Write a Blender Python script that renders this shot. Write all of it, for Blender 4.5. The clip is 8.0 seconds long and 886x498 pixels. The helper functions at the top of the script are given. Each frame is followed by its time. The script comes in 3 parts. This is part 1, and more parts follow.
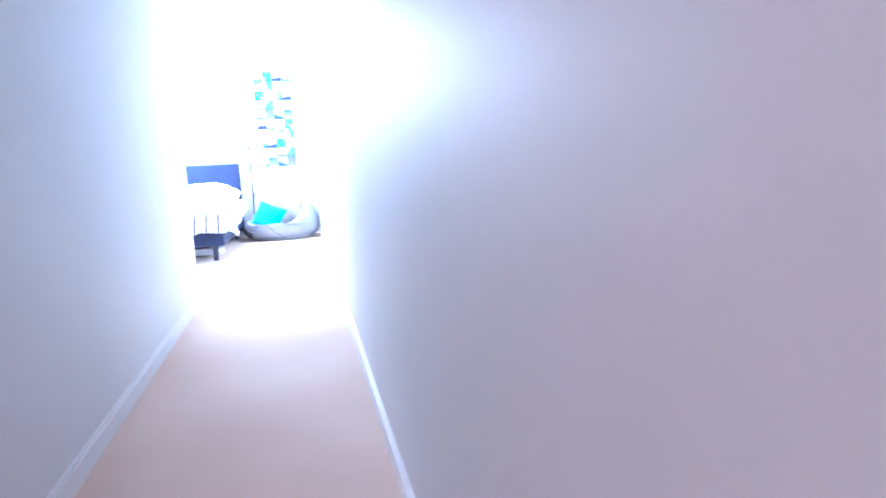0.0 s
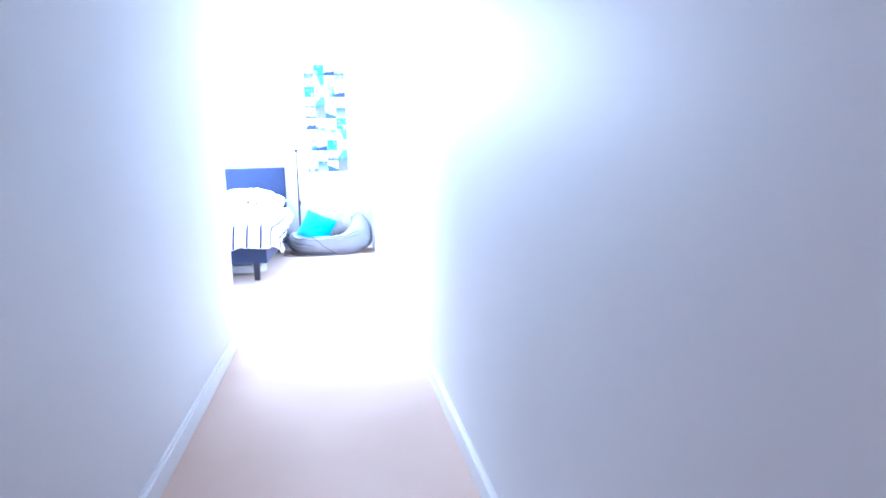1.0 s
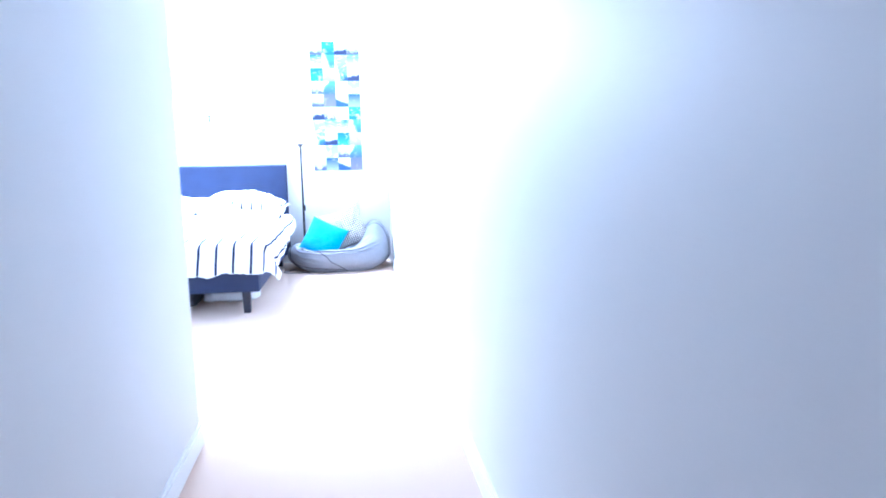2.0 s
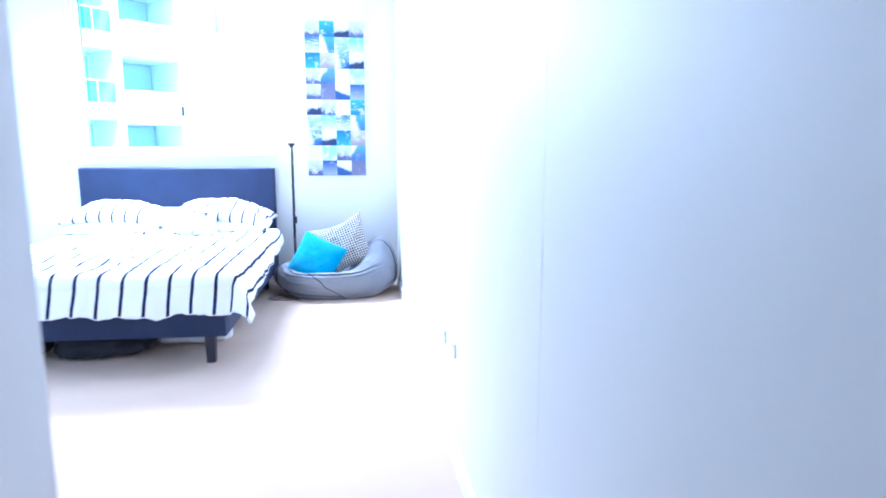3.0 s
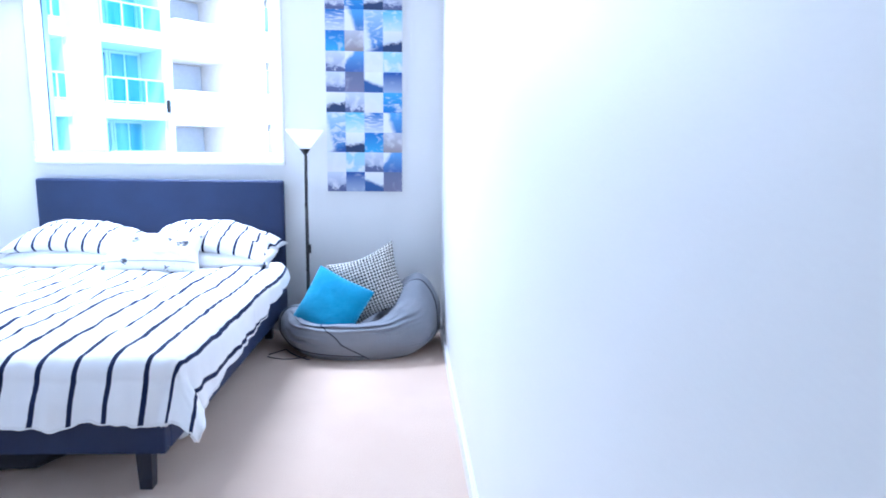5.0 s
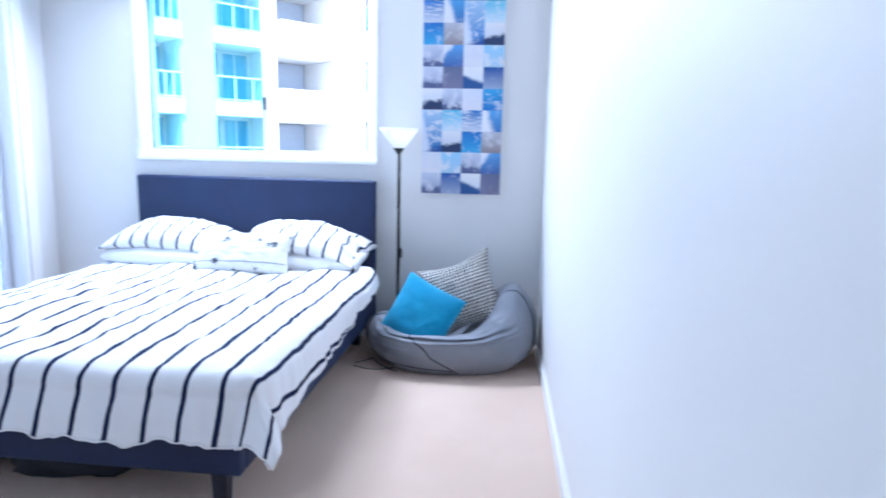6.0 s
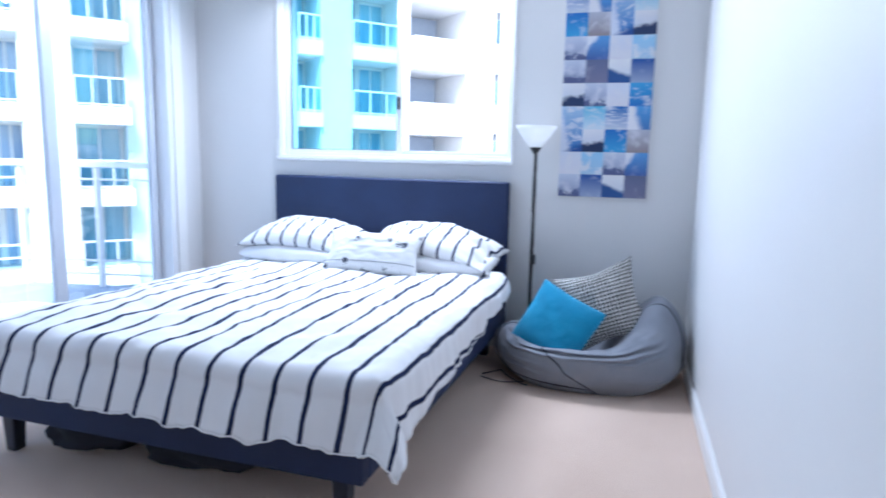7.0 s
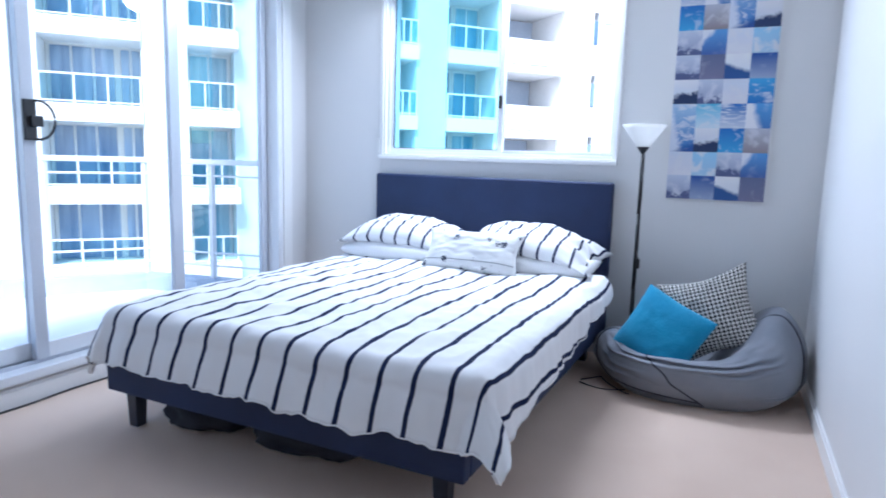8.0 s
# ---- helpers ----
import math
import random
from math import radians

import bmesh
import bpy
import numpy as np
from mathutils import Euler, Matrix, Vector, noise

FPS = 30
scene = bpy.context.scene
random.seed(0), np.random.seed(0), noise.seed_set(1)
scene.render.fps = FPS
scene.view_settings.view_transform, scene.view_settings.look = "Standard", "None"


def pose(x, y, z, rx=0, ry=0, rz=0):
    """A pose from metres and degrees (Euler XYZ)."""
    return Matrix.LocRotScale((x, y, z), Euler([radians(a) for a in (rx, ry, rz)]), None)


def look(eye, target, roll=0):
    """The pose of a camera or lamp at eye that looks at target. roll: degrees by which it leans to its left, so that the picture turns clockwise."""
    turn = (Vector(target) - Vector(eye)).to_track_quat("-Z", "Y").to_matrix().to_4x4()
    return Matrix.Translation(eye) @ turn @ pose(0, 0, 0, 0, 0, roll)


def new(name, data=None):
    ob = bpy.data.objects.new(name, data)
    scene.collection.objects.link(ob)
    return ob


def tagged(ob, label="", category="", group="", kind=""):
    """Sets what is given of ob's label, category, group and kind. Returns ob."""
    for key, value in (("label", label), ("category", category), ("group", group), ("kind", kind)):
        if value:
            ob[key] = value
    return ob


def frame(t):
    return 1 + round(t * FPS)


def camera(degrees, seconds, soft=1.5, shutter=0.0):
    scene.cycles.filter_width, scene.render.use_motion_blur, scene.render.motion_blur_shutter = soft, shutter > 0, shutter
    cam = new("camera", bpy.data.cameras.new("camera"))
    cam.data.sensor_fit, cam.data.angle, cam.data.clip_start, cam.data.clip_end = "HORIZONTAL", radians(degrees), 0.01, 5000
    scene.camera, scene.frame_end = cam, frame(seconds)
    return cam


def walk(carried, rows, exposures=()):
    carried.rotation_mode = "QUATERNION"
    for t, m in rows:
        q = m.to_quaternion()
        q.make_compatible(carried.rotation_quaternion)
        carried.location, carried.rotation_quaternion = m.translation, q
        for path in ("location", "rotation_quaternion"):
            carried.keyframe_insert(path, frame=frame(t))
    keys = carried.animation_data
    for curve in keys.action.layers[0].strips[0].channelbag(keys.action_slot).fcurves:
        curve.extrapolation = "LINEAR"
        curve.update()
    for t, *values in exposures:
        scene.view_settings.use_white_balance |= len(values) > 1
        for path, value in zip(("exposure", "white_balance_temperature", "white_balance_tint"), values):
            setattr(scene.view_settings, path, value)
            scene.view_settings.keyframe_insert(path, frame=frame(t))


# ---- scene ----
cam = camera(70.0, 8.0, 1.8, 0.7)
PATH = [
    (0, (-0.259, -9.491, 1.093), (0.167, -7.561, 0.789), -2.6),
    (0.5, (-0.366, -8.914, 1.102), (-0.004, -6.969, 0.811), -2.5),
    (1, (-0.44, -8.3, 1.119), (-0.117, -6.347, 0.835), -1.4),
    (1.5, (-0.445, -7.6, 1.17), (-0.15, -5.645, 0.866), -1.2),
    (3, (-0.381, -5.807, 1.25), (-0.108, -3.852, 0.928), 0.1),
    (3.5, (-0.294, -5.332, 1.244), (-0.074, -3.368, 0.938), 0.1),
    (4, (-0.241, -4.891, 1.239), (-0.063, -2.921, 0.943), 0.2),
    (5.5, (-0.268, -4.256, 1.299), (-0.25, -2.282, 0.976), 0.92),
    (6, (-0.29, -4.112, 1.295), (-0.455, -2.145, 0.971), 1.2),
    (6.5, (-0.335, -4.01, 1.238), (-0.692, -2.064, 0.938), 1.25),
    (7, (-0.381, -3.909, 1.207), (-0.929, -2.007, 0.917), 1.25),
    (7.5, (-0.423, -3.882, 1.189), (-1.13, -2.033, 0.902), 1.25),
    (8, (-0.449, -3.901, 1.179), (-1.258, -2.095, 0.893), 1.65),
]
# ---- light ----
EXPO = [(0.0, 4.08, 4950, 17), (1.0, 3.88, 4950, 16), (1.5, 3.74, 4980, 15), (3.0, 2.72, 5080, 13), (4.0, 2.25, 5250, 13), (5.5, 1.78, 5400, 14), (6.5, 1.40, 5550, 14), (8.0, 1.02, 5650, 14)]
walk(cam, [(t, look(eye, target, roll)) for t, eye, target, roll in PATH], EXPO)

world = bpy.data.worlds.new("world")
scene.world = world
world.use_nodes = True
wn = world.node_tree.nodes
sky = wn.new("ShaderNodeTexSky")
sky.sky_type = "NISHITA"
sky.sun_disc = False
sky.sun_elevation = radians(50)
sky.sun_rotation = radians(160)
wn["Background"].inputs["Strength"].default_value = 0.2
world.node_tree.links.new(sky.outputs["Color"], wn["Background"].inputs["Color"])

sun = new("sun", bpy.data.lights.new("sun", "SUN"))
sun.data.energy = 3.5
sun.data.angle = radians(12)
sun.data.color = (1.0, 0.96, 0.9)
sun.matrix_world = look((9, -20, 28), (0, 0, 0))


def sky_lamp(name, eye, target, w, h, watts):
    lamp = new(name, bpy.data.lights.new(name, "AREA"))
    lamp.data.shape = "RECTANGLE"
    lamp.data.size, lamp.data.size_y = w, h
    lamp.data.energy = watts
    lamp.data.color = (0.86, 0.93, 1.0)
    lamp.matrix_world = look(eye, target)


sky_lamp("door_skylight", (-3.38, -1.75, 2.20), (-0.9, -2.4, 0.0), 0.8, 0.22, 2)
sky_lamp("window_skylight", (-1.85, 0.06, 2.45), (-1.1, -1.5, 0.2), 1.4, 0.14, 38)


# ---- materials ----
def nodes_of(name):
    m = bpy.data.materials.new(name)
    m.use_nodes = True
    return m, m.node_tree.nodes, m.node_tree.links, m.node_tree.nodes["Principled BSDF"]


def noise_at(nd, lk, scale, detail=4, coord="Object", stretch=(1, 1, 1)):
    tc = nd.new("ShaderNodeTexCoord")
    mp = nd.new("ShaderNodeMapping")
    mp.inputs["Scale"].default_value = stretch
    n = nd.new("ShaderNodeTexNoise")
    n.inputs["Scale"].default_value = scale
    n.inputs["Detail"].default_value = detail
    lk.new(tc.outputs[coord], mp.inputs["Vector"])
    lk.new(mp.outputs["Vector"], n.inputs["Vector"])
    return n


def mixed(nd, lk, fac, a, b):
    mx = nd.new("ShaderNodeMix")
    mx.data_type = "RGBA"
    if isinstance(a, tuple):
        mx.inputs["A"].default_value = (*a, 1)
    else:
        lk.new(a, mx.inputs["A"])
    if isinstance(b, tuple):
        mx.inputs["B"].default_value = (*b, 1)
    else:
        lk.new(b, mx.inputs["B"])
    lk.new(fac, mx.inputs["Factor"])
    return mx.outputs["Result"]


def ramp(nd, lk, fac, lo, hi):
    r = nd.new("ShaderNodeMapRange")
    r.inputs["From Min"].default_value, r.inputs["From Max"].default_value = lo, hi
    lk.new(fac, r.inputs["Value"])
    return r.outputs["Result"]


def maths(nd, lk, op, a, b=None):
    n = nd.new("ShaderNodeMath")
    n.operation = op
    for k, v in ((0, a), (1, b)):
        if v is None:
            continue
        if isinstance(v, (int, float)):
            n.inputs[k].default_value = v
        else:
            lk.new(v, n.inputs[k])
    return n.outputs[0]


def bumped(nd, lk, bsdf, height, strength, distance):
    b = nd.new("ShaderNodeBump")
    b.inputs["Strength"].default_value = strength
    b.inputs["Distance"].default_value = distance
    lk.new(height, b.inputs["Height"])
    lk.new(b.outputs["Normal"], bsdf.inputs["Normal"])


def surface(name, dark, light, rough, big=1.5, fine=60, bump=0.2, depth=0.002, metal=0.0, sheen=0.0, stretch=(1, 1, 1)):
    m, nd, lk, p = nodes_of(name)
    n1 = noise_at(nd, lk, big, 5, stretch=stretch)
    n2 = noise_at(nd, lk, fine, 3, stretch=stretch)
    f = maths(nd, lk, "ADD", maths(nd, lk, "MULTIPLY", n1.outputs["Fac"], 0.6), maths(nd, lk, "MULTIPLY", n2.outputs["Fac"], 0.4))
    lk.new(mixed(nd, lk, ramp(nd, lk, f, 0.35, 0.65), dark, light), p.inputs["Base Color"])
    p.inputs["Roughness"].default_value = rough
    p.inputs["Metallic"].default_value = metal
    p.inputs["Sheen Weight"].default_value = sheen
    bumped(nd, lk, p, n2.outputs["Fac"], bump, depth)
    return m


wall_paint = surface("wall_paint", (0.68, 0.675, 0.68), (0.72, 0.715, 0.715), 0.6, 0.9, 220, 0.12, 0.0012)
ceiling_paint = surface("ceiling_paint", (0.8, 0.8, 0.79), (0.83, 0.83, 0.82), 0.8, 1.2, 180, 0.1, 0.001)
trim_paint = surface("trim_paint", (0.78, 0.78, 0.78), (0.82, 0.82, 0.82), 0.35, 2, 90, 0.05, 0.0006)
carpet = surface("beige_carpet", (0.72, 0.53, 0.41), (0.86, 0.67, 0.54), 0.95, 1.3, 420, 0.7, 0.006, sheen=0.25)
aluminium = surface("white_aluminium", (0.74, 0.76, 0.80), (0.80, 0.82, 0.85), 0.3, 3, 120, 0.04, 0.0004)
grey_aluminium = surface("grey_aluminium", (0.56, 0.59, 0.65), (0.63, 0.66, 0.72), 0.32, 3, 120, 0.04, 0.0004, metal=0.1)
navy_vinyl = surface("navy_upholstery", (0.006, 0.016, 0.062), (0.011, 0.026, 0.088), 0.66, 4, 260, 0.35, 0.0015)
navy_wood = surface("navy_leg", (0.010, 0.014, 0.03), (0.02, 0.025, 0.045), 0.4, 6, 120, 0.15, 0.0008)
mattress_cloth = surface("mattress_cloth", (0.72, 0.72, 0.74), (0.8, 0.8, 0.82), 0.9, 5, 240, 0.3, 0.0015)
white_cotton = surface("white_cotton", (0.76, 0.76, 0.78), (0.84, 0.84, 0.85), 0.85, 5, 320, 0.35, 0.0012, sheen=0.1)
grey_cloth = surface("grey_beanbag_cloth", (0.19, 0.205, 0.245), (0.255, 0.27, 0.31), 0.9, 5, 420, 0.5, 0.0015, sheen=0.2)
dark_piping = surface("dark_piping", (0.02, 0.025, 0.045), (0.04, 0.045, 0.07), 0.7, 20, 300, 0.3, 0.0006)
black_metal = surface("black_lamp_metal", (0.012, 0.012, 0.014), (0.022, 0.022, 0.025), 0.38, 8, 150, 0.05, 0.0003)
black_plastic = surface("black_plastic", (0.010, 0.010, 0.013), (0.02, 0.02, 0.024), 0.45, 9, 160, 0.06, 0.0003)
white_plastic = surface("white_plastic", (0.74, 0.74, 0.73), (0.8, 0.8, 0.79), 0.35, 6, 120, 0.04, 0.0003)
dark_bag = surface("dark_bag_cloth", (0.008, 0.010, 0.02), (0.02, 0.022, 0.035), 0.75, 8, 160, 0.4, 0.003)
white_bag = surface("white_plastic_bag", (0.6, 0.61, 0.64), (0.74, 0.75, 0.77), 0.4, 12, 90, 0.6, 0.006)
balcony_tile = surface("balcony_tile", (0.74, 0.74, 0.72), (0.82, 0.82, 0.80), 0.6, 1.4, 60, 0.2, 0.002)
render_white = surface("white_render", (0.74, 0.74, 0.73), (0.82, 0.82, 0.81), 0.85, 0.25, 6, 0.15, 0.01)
render_aqua = surface("aqua_render", (0.50, 0.68, 0.73), (0.58, 0.74, 0.78), 0.7, 0.25, 6, 0.12, 0.01)
# Grey-blue that paints shade onto recesses and the kerb; also the vents' grey.
render_shade = surface("shade_grey_render", (0.40, 0.47, 0.58), (0.48, 0.55, 0.65), 0.85, 0.3, 6, 0.12, 0.01)
ground_mat = surface("courtyard_paving", (0.32, 0.32, 0.31), (0.44, 0.44, 0.42), 0.85, 0.08, 1.5, 0.2, 0.02)


def glass(name, colour, rough=0.0, clear=0.3):
    m, nd, lk, p = nodes_of(name)
    out = nd["Material Output"]
    tr = nd.new("ShaderNodeBsdfTransparent")
    tr.inputs["Color"].default_value = (*colour, 1)
    gl = nd.new("ShaderNodeBsdfGlossy")
    gl.inputs["Roughness"].default_value = rough
    fr = nd.new("ShaderNodeFresnel")
    fr.inputs["IOR"].default_value = 1.45
    ms = nd.new("ShaderNodeMixShader")
    lk.new(maths(nd, lk, "MULTIPLY", fr.outputs["Fac"], clear), ms.inputs["Fac"])
    lk.new(tr.outputs[0], ms.inputs[1])
    lk.new(gl.outputs[0], ms.inputs[2])
    lk.new(ms.outputs[0], out.inputs["Surface"])
    return m


clear_glass = glass("clear_glass", (0.93, 0.97, 0.98))
tint_glass = glass("tinted_glass", (0.68, 0.92, 0.97))
rail_glass = glass("balustrade_glass", (0.74, 0.90, 0.94))
dark_glazing = surface("dark_glazing", (0.08, 0.15, 0.28), (0.32, 0.43, 0.58), 0.12, 1.1, 3, 0.02, 0.002, stretch=(1.6, 1.6, 0.12))
teal_glazing = surface("teal_glazing", (0.11, 0.31, 0.46), (0.36, 0.58, 0.68), 0.12, 1.1, 3, 0.02, 0.002, stretch=(1.6, 1.6, 0.12))



def striped(name, pitch, width, shift):
    """White cotton with woven dark stripes along the cloth."""
    m, nd, lk, p = nodes_of(name)
    uv = nd.new("ShaderNodeUVMap")
    sp = nd.new("ShaderNodeSeparateXYZ")
    lk.new(uv.outputs["UV"], sp.inputs[0])
    wob = noise_at(nd, lk, 3.0, 2, "UV")
    fib = noise_at(nd, lk, 260, 2, "UV", (1, 0.25, 1))
    u = maths(nd, lk, "ADD", sp.outputs["X"], maths(nd, lk, "MULTIPLY", maths(nd, lk, "SUBTRACT", wob.outputs["Fac"], 0.5), 0.006))
    u = maths(nd, lk, "ADD", u, maths(nd, lk, "MULTIPLY", maths(nd, lk, "SUBTRACT", fib.outputs["Fac"], 0.5), 0.004))
    f = maths(nd, lk, "FRACT", maths(nd, lk, "DIVIDE", maths(nd, lk, "ADD", u, shift + 50 * pitch), pitch))
    d = maths(nd, lk, "ABSOLUTE", maths(nd, lk, "SUBTRACT", f, 0.5))
    mask = ramp(nd, lk, d, 0.5 * width / pitch + 0.012, 0.5 * width / pitch - 0.012)
    n1 = noise_at(nd, lk, 5, 4)
    white = mixed(nd, lk, n1.outputs["Fac"], (0.76, 0.76, 0.78), (0.85, 0.85, 0.86))
    dark = mixed(nd, lk, fib.outputs["Fac"], (0.005, 0.010, 0.042), (0.014, 0.024, 0.075))
    lk.new(mixed(nd, lk, mask, white, dark), p.inputs["Base Color"])
    p.inputs["Roughness"].default_value = 0.95
    p.inputs["Specular IOR Level"].default_value = 0.2
    n2 = noise_at(nd, lk, 330, 2)
    bumped(nd, lk, p, n2.outputs["Fac"], 0.35, 0.0012)
    return m


duvet_cloth = striped("striped_duvet_cotton", 0.1235, 0.0190, 0.018)
pillow_cloth = striped("striped_pillow_cotton", 0.096, 0.015, 0.03)


def houndstooth():
    m, nd, lk, p = nodes_of("houndstooth_cloth")
    uv = nd.new("ShaderNodeUVMap")
    sp = nd.new("ShaderNodeSeparateXYZ")
    lk.new(uv.outputs["UV"], sp.inputs[0])
    c = 0.021
    u = maths(nd, lk, "DIVIDE", sp.outputs["X"], c)
    v = maths(nd, lk, "DIVIDE", sp.outputs["Y"], c)
    fu, fv = maths(nd, lk, "FRACT", maths(nd, lk, "ADD", u, 100)), maths(nd, lk, "FRACT", maths(nd, lk, "ADD", v, 100))
    a, b = maths(nd, lk, "LESS_THAN", fu, 0.6), maths(nd, lk, "LESS_THAN", fv, 0.6)
    both = maths(nd, lk, "MULTIPLY", a, b)
    one = maths(nd, lk, "SUBTRACT", maths(nd, lk, "ADD", a, b), maths(nd, lk, "MULTIPLY", both, 2))
    diag = maths(nd, lk, "LESS_THAN", maths(nd, lk, "FRACT", maths(nd, lk, "MULTIPLY", maths(nd, lk, "ADD", maths(nd, lk, "ADD", u, v), 200), 2)), 0.34)
    f = maths(nd, lk, "ADD", both, maths(nd, lk, "MULTIPLY", one, diag))
    lk.new(mixed(nd, lk, f, (0.72, 0.70, 0.66), (0.006, 0.007, 0.012)), p.inputs["Base Color"])
    p.inputs["Roughness"].default_value = 0.9
    n2 = noise_at(nd, lk, 300, 2)
    bumped(nd, lk, p, n2.outputs["Fac"], 0.35, 0.0012)
    return m


def printed_cotton():
    """White cotton with a sparse print of small dark sprigs."""
    m, nd, lk, p = nodes_of("sprig_print_cotton")
    tc = nd.new("ShaderNodeUVMap")
    vo = nd.new("ShaderNodeTexVoronoi")
    vo.inputs["Scale"].default_value = 17
    vo.inputs["Randomness"].default_value = 0.8
    lk.new(tc.outputs["UV"], vo.inputs["Vector"])
    n = noise_at(nd, lk, 60, 4, "UV", (1, 2, 1))
    d = maths(nd, lk, "ADD", vo.outputs["Distance"], maths(nd, lk, "MULTIPLY", maths(nd, lk, "SUBTRACT", n.outputs["Fac"], 0.5), 1.1))
    mask = ramp(nd, lk, d, 0.34, 0.26)
    sc = nd.new("ShaderNodeSeparateColor")
    lk.new(vo.outputs["Color"], sc.inputs[0])
    mask = maths(nd, lk, "MULTIPLY", mask, maths(nd, lk, "GREATER_THAN", sc.outputs[0], 0.42))
    lk.new(mixed(nd, lk, mask, (0.78, 0.78, 0.78), (0.07, 0.08, 0.11)), p.inputs["Base Color"])
    p.inputs["Roughness"].default_value = 0.88
    n2 = noise_at(nd, lk, 330, 2)
    bumped(nd, lk, p, n2.outputs["Fac"], 0.35, 0.0012)
    return m


def plush_blue():
    m, nd, lk, p = nodes_of("blue_plush")
    n1 = noise_at(nd, lk, 9, 4)
    n2 = noise_at(nd, lk, 170, 3)
    lk.new(mixed(nd, lk, n1.outputs["Fac"], (0.008, 0.19, 0.36), (0.02, 0.33, 0.56)), p.inputs["Base Color"])
    p.inputs["Roughness"].default_value = 0.95
    p.inputs["Sheen Weight"].default_value = 0.6
    p.inputs["Sheen Tint"].default_value = (0.3, 0.75, 0.95, 1)
    bumped(nd, lk, p, n2.outputs["Fac"], 0.9, 0.006)
    return m


def frosted(name):
    m, nd, lk, p = nodes_of(name)
    tr = nd.new("ShaderNodeBsdfTranslucent")
    tr.inputs["Color"].default_value = (0.85, 0.85, 0.84, 1)
    ms = nd.new("ShaderNodeMixShader")
    ms.inputs["Fac"].default_value = 0.5
    p.inputs["Base Color"].default_value = (0.84, 0.84, 0.83, 1)
    p.inputs["Roughness"].default_value = 0.35
    lk.new(p.outputs[0], ms.inputs[1])
    lk.new(tr.outputs[0], ms.inputs[2])
    lk.new(ms.outputs[0], nd["Material Output"].inputs["Surface"])
    return m


frosted_white = frosted("frosted_white")


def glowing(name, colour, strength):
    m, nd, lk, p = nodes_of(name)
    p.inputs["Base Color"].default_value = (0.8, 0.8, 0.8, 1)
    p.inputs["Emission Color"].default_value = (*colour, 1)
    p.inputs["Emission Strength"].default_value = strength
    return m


# Glow of the added hall light, tuned to warm and brighten the hallway.
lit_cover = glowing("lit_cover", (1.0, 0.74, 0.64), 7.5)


def photo(name, top, bottom, cloud=0.5, cover=0.5, dark=None, level=-0.2, jag=0.05, slope=0.0, side=None, bank=0.0, swirl=0.5, streak=1.0, tall=1.0):
    """A small print: a sky that fades from top to bottom, clouds that cover part of it, and, where given,
    a bank of one colour to the side and a jagged dark foreground; each print of a kind differs a little."""
    m, nd, lk, p = nodes_of(name)
    tc = nd.new("ShaderNodeTexCoord")
    oi = nd.new("ShaderNodeObjectInfo")
    comb = nd.new("ShaderNodeCombineXYZ")
    lk.new(maths(nd, lk, "MULTIPLY", oi.outputs["Random"], 7.0), comb.inputs[0])
    lk.new(maths(nd, lk, "MULTIPLY", oi.outputs["Random"], 11.0), comb.inputs[2])
    add = nd.new("ShaderNodeVectorMath")
    add.operation = "ADD"
    lk.new(tc.outputs["Object"], add.inputs[0])
    lk.new(comb.outputs[0], add.inputs[1])
    mp = nd.new("ShaderNodeMapping")
    mp.inputs["Scale"].default_value = (1.0, 1.0, streak)
    lk.new(add.outputs[0], mp.inputs["Vector"])
    soft, fine = nd.new("ShaderNodeTexNoise"), nd.new("ShaderNodeTexNoise")
    for n, scale, detail, bend in ((soft, 16, 5, swirl), (fine, 60, 6, 0.3)):
        n.inputs["Scale"].default_value, n.inputs["Detail"].default_value, n.inputs["Distortion"].default_value = scale, detail, bend
        lk.new(mp.outputs["Vector"], n.inputs["Vector"])
    sp = nd.new("ShaderNodeSeparateXYZ")
    lk.new(tc.outputs["Object"], sp.inputs[0])
    x, z = sp.outputs["X"], maths(nd, lk, "DIVIDE", sp.outputs["Z"], tall)
    c = mixed(nd, lk, ramp(nd, lk, z, 0.06, -0.06), top, bottom)
    puff = maths(nd, lk, "MULTIPLY", ramp(nd, lk, soft.outputs["Fac"], 0.62 - 0.25 * cover, 0.76 - 0.25 * cover), cloud)
    c = mixed(nd, lk, puff, c, (0.68, 0.68, 0.73))
    if side is not None:
        edge = maths(nd, lk, "ADD", maths(nd, lk, "ADD", x, maths(nd, lk, "MULTIPLY", z, slope)), maths(nd, lk, "MULTIPLY", maths(nd, lk, "SUBTRACT", soft.outputs["Fac"], 0.5), 0.06))
        c = mixed(nd, lk, ramp(nd, lk, edge, bank + 0.014, bank - 0.014), c, side)
    if dark is not None:
        edge = maths(nd, lk, "ADD", z, maths(nd, lk, "MULTIPLY", maths(nd, lk, "SUBTRACT", fine.outputs["Fac"], 0.5), jag))
        edge = maths(nd, lk, "ADD", edge, maths(nd, lk, "MULTIPLY", maths(nd, lk, "SUBTRACT", soft.outputs["Fac"], 0.5), jag))
        edge = maths(nd, lk, "ADD", edge, maths(nd, lk, "MULTIPLY", x, -slope * 0.5))
        c = mixed(nd, lk, ramp(nd, lk, edge, level + 0.010, level - 0.010), c, dark)
    lk.new(c, p.inputs["Base Color"])
    p.inputs["Roughness"].default_value = 0.5
    return m


